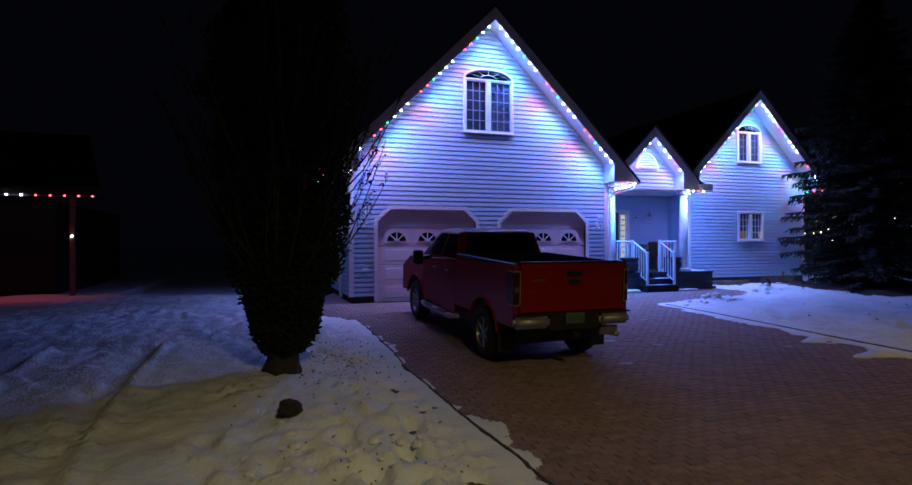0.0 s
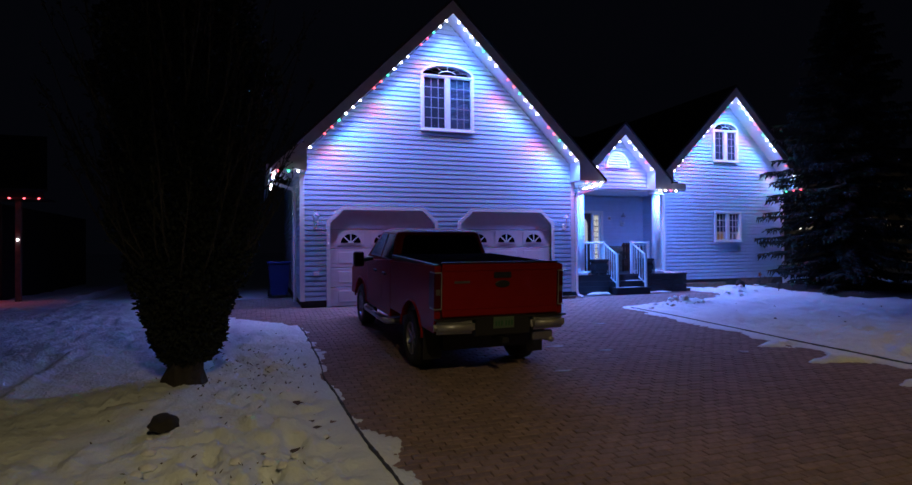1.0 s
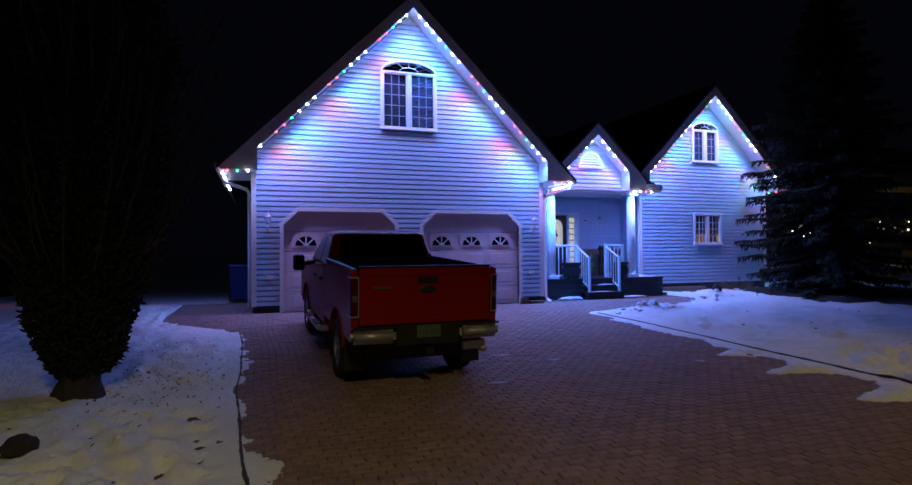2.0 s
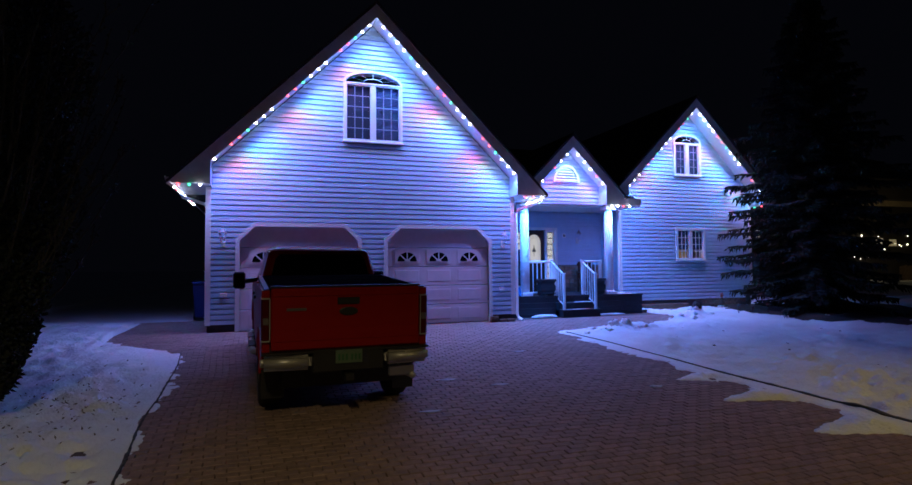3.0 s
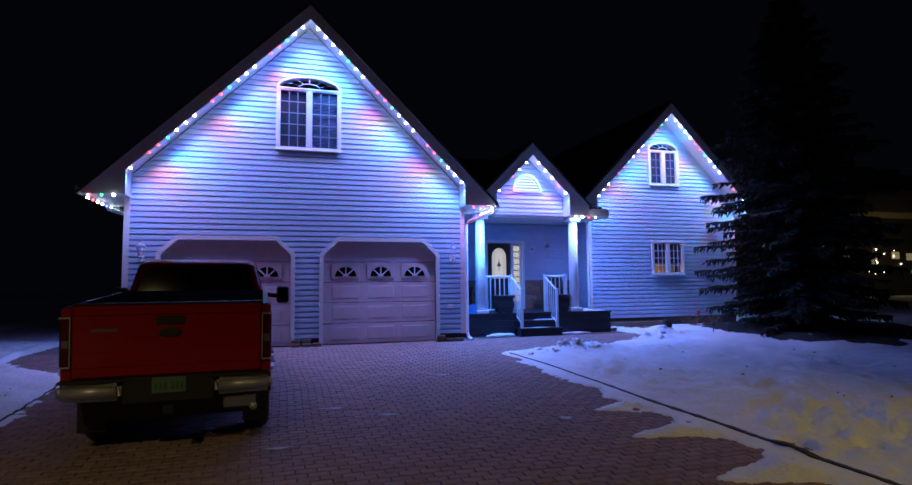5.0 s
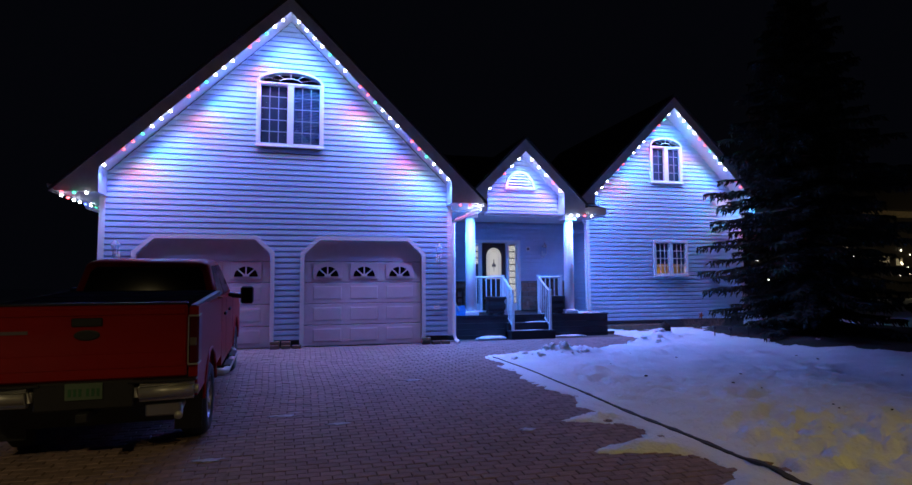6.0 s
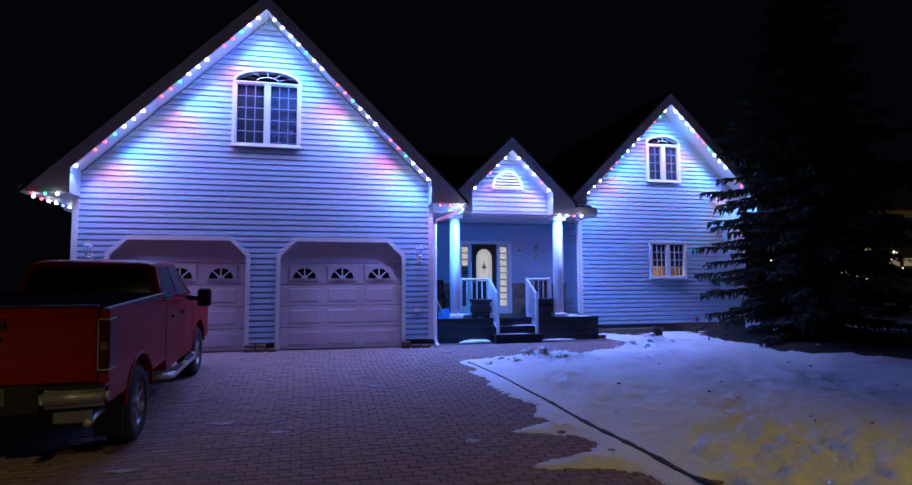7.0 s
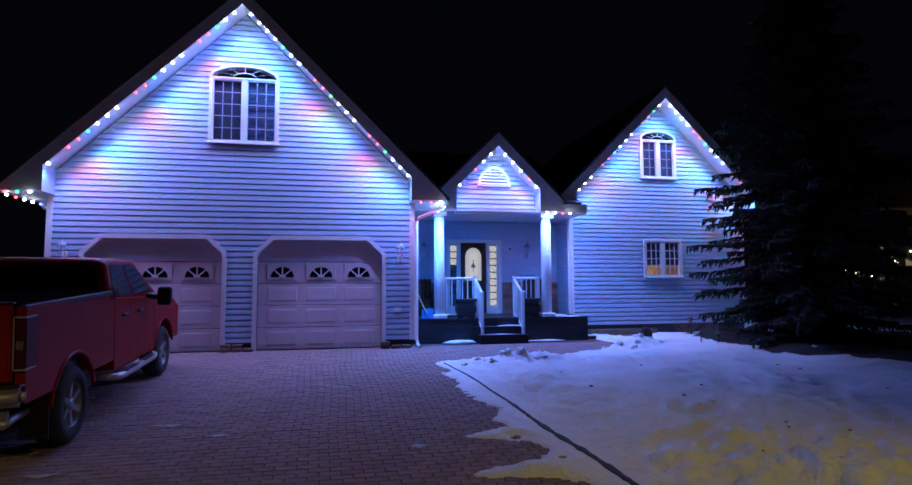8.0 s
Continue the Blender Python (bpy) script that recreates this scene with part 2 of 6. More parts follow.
def snow_z(x, y):
    d = snow_depth(x, y) + 0.13 * fbm(x, y, 2.2, 3.0) + 0.09 * fbm(x, y, 6.5, 5.0)
    even = min(abs(x - line_x(RIGHT_EDGE, y)), abs(x - line_x(LEFT_EDGE, y)))
    h = -0.07 + 0.085 * smooth(-0.10, 0.10, d) + 0.07 * smooth(0.1, 1.2, min(d, 0.2 + even))
    if d > 0:
        # the snow lies even along the edgings
        d = min(d, 0.04 + even)
        h += smooth(0, 0.5, d) * (0.05 * fbm(x, y, 0.9, 1.0) + 0.034 * fbm(x, y, 4.0, 2.0) + 0.016 * fbm(x, y, 11.0, 6.0))
        # trodden, pitted patches
        h += smooth(0, 0.5, d) * smooth(0.05, 0.4, fbm(x, y, 0.8, 12.0)) * 0.065 * fbm(x, y, 4.6, 13.0)
        rough = sum(math.exp(-((x - tx) / tr) ** 2 - ((y - ty) / tr) ** 2) for tx, ty, tr in TRODDEN)
        if rough > 0.03:
            h += smooth(0, 0.4, d) * min(1, rough) * (0.085 * fbm(x, y * 1.5, 2.6, 21.0) + 0.075 * fbm(x, y * 1.4, 6.0, 22.0) + 0.03 * fbm(x, y, 14.0, 23.0))
        for fx, fy in PRINTS:
            q = ((x - fx) / 0.10) ** 2 + ((y - fy) / 0.17) ** 2
            if q < 9:
                h += -0.10 * math.exp(-q) + 0.04 * math.exp(-((q ** 0.5 - 1.7) / 0.5) ** 2)
        # banks thrown up beside the walk and the lawn's corner
        h += 0.16 * math.exp(-((x - 12.1) / 0.8) ** 2 - ((y - 11.9) / 0.40) ** 2) * (0.7 + 0.9 * abs(fbm(x, y, 3.5, 8.0)))
        h += 0.13 * math.exp(-((x - 15.3) / 0.75) ** 2 - ((y - 13.3) / 0.4) ** 2) * (0.6 + 1.2 * abs(fbm(x, y, 3.0, 9.0)))
    # wheel ruts through the yard
    for off in (0.0, 1.55):
        u = x - (-0.86 - off - 0.06 * (y - 5.0) + 0.012 * (y - 5.0) ** 2)
        if y < 10:
            h += -0.06 * math.exp(-(u / 0.15) ** 2) + 0.085 * math.exp(-((u - 0.26) / 0.09) ** 2) * (0.6 + 0.8 * abs(fbm(x, y, 3.0, 7.0)))
    return ground_z(y) + h


def axis(stretches):
    out = []
    for a, b, step in stretches:
        n = max(1, round((b - a) / step))
        out += [a + (b - a) * i / n for i in range(n)]
    return out + [stretches[-1][1]]


def build_ground():
    xs = axis([(-400, -60, 60), (-60, -12, 4), (-12, -4, 0.5), (-4, 3.6, 0.055), (3.6, 9.6, 0.5), (9.6, 16.2, 0.055), (16.2, 24, 0.4), (24, 70, 4), (70, 400, 60)])
    ys = axis([(-400, -40, 60), (-40, 0, 4), (0, 3.5, 0.5), (3.5, 9, 0.055), (9, 16.4, 0.08), (16.4, 26, 0.6), (26, 70, 4), (70, 500, 60)])
    verts = [(x, y, snow_z(x, y)) for y in ys for x in xs]
    n = len(xs)
    faces = [(j * n + i, j * n + i + 1, (j + 1) * n + i + 1, (j + 1) * n + i) for j in range(len(ys) - 1) for i in range(n - 1)]
    me = bpy.data.meshes.new("ground")
    me.from_pydata(verts, [], faces)
    me.materials.append(SNOW)
    for p in me.polygons:
        p.use_smooth = True
    return tagged(new("ground", me), "snow-covered front yard with wheel ruts and banks", "snow", kind="structure")


build_ground()


def sheet(name, mat, x0, x1, ys, lift):
    bm = bmesh.new()
    rows = [(bm.verts.new((x0, y, ground_z(y) + lift)), bm.verts.new((x1, y, ground_z(y) + lift))) for y in ys]
    for a, b in zip(rows, rows[1:]):
        bm.faces.new((a[0], a[1], b[1], b[0]))
    return part(name, bm, mat)


drive = tagged(sheet("driveway", BED, 0.2, 16.0, (-40, 1.0, 14.2, 17.6), -0.022), "reddish brick paver driveway sloping up to the garage, with snow patches", "driveway", kind="structure")

# ---- house ----
house = thing("house", "white vinyl-sided house with three steep gables strung with coloured lights", "house", at=None)
PITCH = 0.122


def course_cuts(z0, z1):
    out, z = [], z0
    while z < z1 - 0.02:
        out.append((z, min(z + PITCH, z1)))
        z += PITCH
    return out


def spans(outer, holes, z):
    """Stretches of wall at height z: outer(z) less the holes, each (z0, z1, f(z) -> xa, xb)."""
    a, b = outer(z)
    out = [(a, b)]
    for z0, z1, f in holes:
        if z0 <= z <= z1:
            ha, hb = f(z)
            nxt = []
            for p, q in out:
                if hb <= p or ha >= q:
                    nxt.append((p, q))
                else:
                    if ha > p:
                        nxt.append((p, ha))
                    if hb < q:
                        nxt.append((hb, q))
            out = nxt
    return out


def clad(wall_name, label, y, z0, z1, outer, holes, turn=None, z_all=None, thick=0.14):
    """A wall with its openings, and its siding boards course by course. turn places local (x, 0, z) in the world."""
    m = turn or Matrix.Translation((0, y, 0))
    bm = bmesh.new()
    boards = []
    for za, zb in course_cuts(z0, z1):
        lo, hi = spans(outer, holes, za + 0.004), spans(outer, holes, zb - 0.004)
        if len(lo) != len(hi):
            mid = spans(outer, holes, (za + zb) / 2)
            lo = [(outer(za)[0] if i == 0 else a, outer(za)[1] if i == len(mid) - 1 else b) for i, (a, b) in enumerate(mid)]
            hi = [(outer(zb)[0] if i == 0 else a, outer(zb)[1] if i == len(mid) - 1 else b) for i, (a, b) in enumerate(mid)]
        for (a, b), (c, d) in zip(lo, hi):
            if b - a < 0.02 and d - c < 0.02:
                continue
            prism(bm, [(a, 0, za), (b, 0, za), (b, thick, za), (a, thick, za)], [(c, 0, zb), (d, 0, zb), (d, thick, zb), (c, thick, zb)])
            boards.append((a, b, c, d, za, zb))
    wall = part(wall_name, bm, SHEATH, house, label)
    wall.matrix_basis = m
    for a, b, c, d, za, zb in boards:
        bm = bmesh.new()
        zl = zb - 0.033 if zb - za > 0.06 else (za + zb) / 2
        # lip, face and top edge of one course
        t = (zl - za) / (zb - za)
        al, bl = a + (c - a) * t, b + (d - b) * t
        ring = [((a, b), -0.002, za), ((a, b), -0.042, za), ((al, bl), -0.038, zl), ((al, bl), -0.005, zl + 0.005), ((c, d), -0.004, zb), ((c, d), -0.001, zb)]
        L = [bm.verts.new((p[0], yy, zz)) for p, yy, zz in ring]
        R = [bm.verts.new((p[1], yy, zz)) for p, yy, zz in ring]
        for i in range(len(ring) - 1):
            bm.faces.new((L[i], R[i], R[i + 1], L[i + 1]))
        bm.faces.new(L[::-1])
        bm.faces.new(R)
        part("siding_board", bm, SIDING, wall)
    return wall


GX, GY, GHALF = 6.66, 14.18, 3.70          # garage gable: middle, wall plane, half width
G_APEX, G_FRONT = 8.58, 13.62               # ridge height, front of the overhang
PX, PY, PHALF, P_APEX, P_FRONT = 12.58, 15.2, 1.07, 6.06, 14.75
WX, WY, WHALF, W_APEX, W_FRONT = 17.66, 16.07, 2.68, 7.82, 15.47


def gable(mid, half, apex, drop):
    return lambda z: (mid - min(half, max(0.0, apex - drop - z)), mid + min(half, max(0.0, apex - drop - z)))


def opening(mid, half, cut, z_cut, z_top):
    """A garage opening with cut corners."""
    return lambda z: (mid - half + max(0, z - z_cut) / (z_top - z_cut) * cut, mid + half - max(0, z - z_cut) / (z_top - z_cut) * cut)


def arched(mid, half, z_spring, rise):
    def f(z):
        h = half if z <= z_spring else half * math.sqrt(max(0.0, 1 - ((z - z_spring) / rise) ** 2))
        return mid - h, mid + h
    return f


def plain(a, b):
    return lambda z: (a, b)


DOORS = (4.96, 8.34)                        # middles of the two garage openings
D_HALF, D_TOP, D_CUT = 1.33, 3.30, 2.98
BWX, BW_HALF, BW_Z0, BW_SPR, BW_RISE = 6.665, 0.735, 5.36, 6.82, 0.33
UWX, UW_HALF, UW_Z0, UW_SPR, UW_RISE = 17.70, 0.57, 5.31, 6.45, 0.31
LW = (17.15, 18.36, 2.48, 3.58)

g_holes = [(DRIVE_Z - 0.1, D_TOP, opening(mid, D_HALF, 0.33, D_CUT, D_TOP)) for mid in DOORS]
g_holes.append((BW_Z0 + 0.02, BW_SPR + BW_RISE - 0.05, arched(BWX, BW_HALF - 0.03, BW_SPR - 0.02, BW_RISE - 0.03)))
clad("wall_garage_front", "white horizontal vinyl siding", GY, 1.10, 8.30, gable(GX, GHALF, G_APEX, 0.30), g_holes)
clad("wall_porch_gable", "white horizontal vinyl siding", PY, 4.12, 5.80, gable(PX, PHALF, P_APEX, 0.25), [])
clad("wall_wing_front", "white horizontal vinyl siding", WY, 1.20, 7.55, gable(WX, WHALF, W_APEX, 0.25),
     [(UW_Z0 + 0.02, UW_SPR + UW_RISE - 0.05, arched(UWX, UW_HALF - 0.03, UW_SPR - 0.02, UW_RISE - 0.03)), (LW[2] + 0.02, LW[3] - 0.02, plain(LW[0] + 0.02, LW[1] - 0.02))])
clad("wall_porch_back", "blue-lit horizontal vinyl siding", 17.10, 1.50, 4.12, plain(10.2, 15.0), [(1.5, 3.56, plain(11.72, 13.24))])
clad("wall_garage_left", "white horizontal vinyl siding", 0, 1.10, 4.7, plain(0, 9.0), [], Matrix.Translation((GX - GHALF, GY + 9.0, 0)) @ pose(0, 0, 0, 0, 0, -90))
clad("wall_garage_right", "white horizontal vinyl siding", 0, 1.10, 4.7, plain(0, 9.0), [], Matrix.Translation((GX + GHALF, GY, 0)) @ pose(0, 0, 0, 0, 0, 90))
clad("wall_wing_left", "white horizontal vinyl siding", 0, 1.20, 4.6, plain(0, 7.0), [], Matrix.Translation((WX - WHALF, WY + 7.0, 0)) @ pose(0, 0, 0, 0, 0, -90))
clad("wall_wing_right", "white horizontal vinyl siding", 0, 1.20, 4.6, plain(0, 7.0), [], Matrix.Translation((WX + WHALF, WY, 0)) @ pose(0, 0, 0, 0, 0, 90))

# back walls and floors close the rooms
bm = bmesh.new()
box(bm, GX - GHALF, 21, 23.2, 23.35, 0.5, 5.0)
slab_xz(bm, [(GX - GHALF, 4.5), (GX + GHALF, 4.5), (GX, 8.2)], 23.0, 23.15)
slab_xz(bm, [(WX - WHALF, 4.5), (WX + WHALF, 4.5), (WX, 7.4)], 22.9, 23.05)
part("wall_back", bm, SHEATH, house)
part("floor", boxed(GX - GHALF + 0.05, GX + GHALF - 0.05, GY + 0.02, 23.2, 0.5, 0.91), CONCRETE, house)
part("floor", boxed(GX + GHALF, WX - WHALF, 17.15, 23.2, 0.5, 1.49), CONCRETE, house)
part("floor", boxed(WX - WHALF + 0.05, WX + WHALF - 0.05, WY + 0.03, 23, 0.5, 1.1), CONCRETE, house)
part("upper_floor", boxed(GX - GHALF + 0.15, GX + GHALF - 0.15, GY + 0.15, 23.0, 3.9, 4.05), ROOMWALL, house)
part("upper_floor", boxed(WX - WHALF + 0.15, WX + WHALF - 0.15, WY + 0.15, 22.9, 4.2, 4.35), ROOMWALL, house)

# foundation strips below the siding
for a, b, y, z in ((GX - GHALF, DOORS[0] - D_HALF, GY, 1.1), (DOORS[0] + D_HALF, DOORS[1] - D_HALF, GY, 1.1), (DOORS[1] + D_HALF, GX + GHALF, GY, 1.1), (WX - WHALF, WX + WHALF, WY, 1.2)):
    part("foundation", boxed(a, b, y + 0.012, y + 0.3, 0.6, z - 0.004), FOOTING, house)
part("foundation", boxed(GX - GHALF + 0.012, GX - GHALF + 0.3, GY + 0.3, 23, 0.6, 1.096), FOOTING, house)


def roof(mid, half, apex, y0, y1, tip, thick=0.13):
    """Two slopes, fascia boards on the front rake, soffits and boxed eave ends of one gable."""
    s = 1.0
    t = thick
    for sign in (-1, 1):
        bm = bmesh.new()
        xa, xb = mid, mid + sign * (tip + 0.06)
        za, zb = apex + 0.16, apex + 0.16 - (tip + 0.06) * s
        prism(bm, [(xa, y0 - 0.03, za - t), (xb, y0 - 0.03, zb - t), (xb, y0 - 0.03, zb - t + 0.07), (xa, y0 - 0.03, za - t + 0.09)],
              [(xa, y1, za - t), (xb, y1, zb - t), (xb, y1, zb - t + 0.07), (xa, y1, za - t + 0.09)])
        part("roof_slope", bm, SHINGLE, house)


def gable_trim(mid, half, apex, front, wall_y, tip, box_z, inner):
    """inner: half width at which the boxed eave ends begin."""
    for sign in (-1, 1):
        f = lambda u: mid + sign * u
        # rake fascia: a board following the slope, widening into the triangle of the boxed eave
        bm = bmesh.new()
        slab_xz(bm, [(f(0), apex + 0.11), (f(inner), apex - inner + 0.11), (f(inner), apex - inner - 0.30), (f(0), apex - 0.30)], front, front + 0.03)
        part("rake_fascia", bm, FASCIA, house)
        bm = bmesh.new()
        slab_xz(bm, [(f(inner + 0.001), apex - inner + 0.11), (f(tip), apex - tip + 0.08), (f(tip), box_z), (f(inner + 0.001), box_z)], front, front + 0.03)
        part("eave_end_panel", bm, FASCIA, house)
        # soffit under the rake
        bm = bmesh.new()
        prism(bm, [(f(0), front + 0.03, apex - 0.27), (f(inner), front + 0.03, apex - inner - 0.27), (f(inner), front + 0.03, apex - inner - 0.24), (f(0), front + 0.03, apex - 0.24)],
              [(f(0), wall_y, apex - 0.27), (f(inner), wall_y, apex - inner - 0.27), (f(inner), wall_y, apex - inner - 0.24), (f(0), wall_y, apex - 0.24)])
        part("rake_soffit", bm, SOFFIT, house, "white perforated vinyl soffit")
        # inner cheek of the boxed end
        part("eave_cheek", boxed(*sorted((f(inner), f(inner + 0.02))), front + 0.031, wall_y - 0.02, box_z, apex - inner - 0.25), SIDING, house)
        # corner bead on the box
        part("eave_bead", boxed(*sorted((f(inner - 0.012), f(inner + 0.03))), front - 0.012, front - 0.001, box_z - 0.01, apex - inner - 0.27), WHITE, house)
        # bottom of the boxed end
        part("eave_soffit", boxed(*sorted((f(inner + 0.021), f(tip))), front + 0.031, wall_y + 1.5, box_z, box_z + 0.03), SOFFIT, house)


roof(GX, GHALF, G_APEX, G_FRONT, 23.4, 4.40)
gable_trim(GX, GHALF, G_APEX, G_FRONT, GY, 4.38, 4.17, 3.62)
roof(PX, PHALF, P_APEX, P_FRONT, 19.5, 1.70)
gable_trim(PX, PHALF, P_APEX, P_FRONT, PY, 1.68, 4.14, 1.08)
roof(WX, WHALF, W_APEX, W_FRONT, 23.4, 3.20)
gable_trim(WX, WHALF, W_APEX, W_FRONT, WY, 3.18, 4.42, 2.72)
# ---- garage doors, windows ----


def frame_band(outer, inner, y0, y1):
    """A flat band between two closed outlines of (x, z), drawn out in y."""
    bm = bmesh.new()
    n = len(outer)
    ring = [[bm.verts.new((x, y, z)) for x, z in o] for o, y in ((outer, y0), (inner, y0), (inner, y1), (outer, y1))]
    for a, b in zip(ring, ring[1:] + ring[:1]):
        for i in range(n):
            bm.faces.new((a[i], a[(i + 1) % n], b[(i + 1) % n], b[i]))
    return bm


def garage_door(mid):
    y = GY + 0.055
    z0, h = DRIVE_Z + 0.005, (D_TOP - DRIVE_Z) / 5
    frame_in = [(mid - D_HALF, DRIVE_Z), (mid - D_HALF, D_CUT), (mid - D_HALF + 0.33, D_TOP), (mid + D_HALF - 0.33, D_TOP), (mid + D_HALF, D_CUT), (mid + D_HALF, DRIVE_Z)]
    frame_out = [(mid - D_HALF - 0.09, DRIVE_Z), (mid - D_HALF - 0.09, D_CUT + 0.04), (mid - D_HALF + 0.30, D_TOP + 0.09), (mid + D_HALF - 0.30, D_TOP + 0.09), (mid + D_HALF + 0.09, D_CUT + 0.04), (mid + D_HALF + 0.09, DRIVE_Z)]
    door = part("garage_door", frame_band(frame_out, frame_in, GY - 0.06, GY + 0.12), WHITE, house, "white sectional garage door with fan lights and cut top corners")
    for k in range(5):
        za, zb = z0 + k * h, z0 + (k + 1) * h
        sec = part("door_section", boxed(mid - D_HALF - 0.05, mid + D_HALF + 0.05, y, y + 0.05, za, zb - 0.012, bevel=0.006), DOORPAINT, door)
        for c in (-0.82, 0, 0.82):
            cx, cz = mid + c, (za + zb) / 2
            if k < 3:
                bm = bmesh.new()
                a, b = 0.315, 0.15
                prism(bm, [(cx - a, y - 0.0, cz - b), (cx + a, y, cz - b), (cx + a, y, cz + b), (cx - a, y, cz + b)],
                      [(cx - a + 0.02, y - 0.0045, cz - b + 0.02), (cx + a - 0.02, y - 0.0045, cz - b + 0.02), (cx + a - 0.02, y - 0.0045, cz + b - 0.02), (cx - a + 0.02, y - 0.0045, cz + b - 0.02)])
                part("raised_panel", bm, DOORPAINT, sec)
            if k == 3:
                zc = za + 0.13
                part("fan_frame", boxed(cx - 0.32, cx + 0.32, y - 0.012, y - 0.001, zc - 0.05, zc + 0.29, bevel=0.004), DOORPAINT, sec)
                bm = bmesh.new()
                slab_xz(bm, [(cx + 0.245 * math.cos(math.pi * i / 14), zc + 0.225 * math.sin(math.pi * i / 14)) for i in range(15)], y - 0.016, y - 0.011)
                part("fan_light", bm, CARGLASS, sec, "dark half-round glass")
                bm = bmesh.new()
                slab_xz(bm, [(cx + 0.07 * math.cos(math.pi * i / 8), zc + 0.06 * math.sin(math.pi * i / 8)) for i in range(9)], y - 0.026, y - 0.014)
                for ang in (45, 90, 135):
                    u = Vector((math.cos(radians(ang)), math.sin(radians(ang))))
                    w = Vector((-u.y, u.x)) * 0.013
                    p, q = Vector((cx, zc)) + u * 0.03, Vector((cx, zc)) + Vector((u.x * 0.245, u.y * 0.225))
                    slab_xz(bm, [tuple(p - w), tuple(q - w), tuple(q + w), tuple(p + w)], y - 0.024, y - 0.015)
                part("fan_muntins", bm, WHITE, sec)


for mid in DOORS:
    garage_door(mid)


def bars(bm, x0, x1, z0, z1, y0, y1, cols, rows, w):
    for i in range(1, cols):
        x = x0 + (x1 - x0) * i / cols
        box(bm, x - w / 2, x + w / 2, y0, y1, z0, z1)
    for j in range(1, rows):
        z = z0 + (z1 - z0) * j / rows
        box(bm, x0, x1, y0 + 0.001, y1 - 0.001, z - w / 2, z + w / 2)


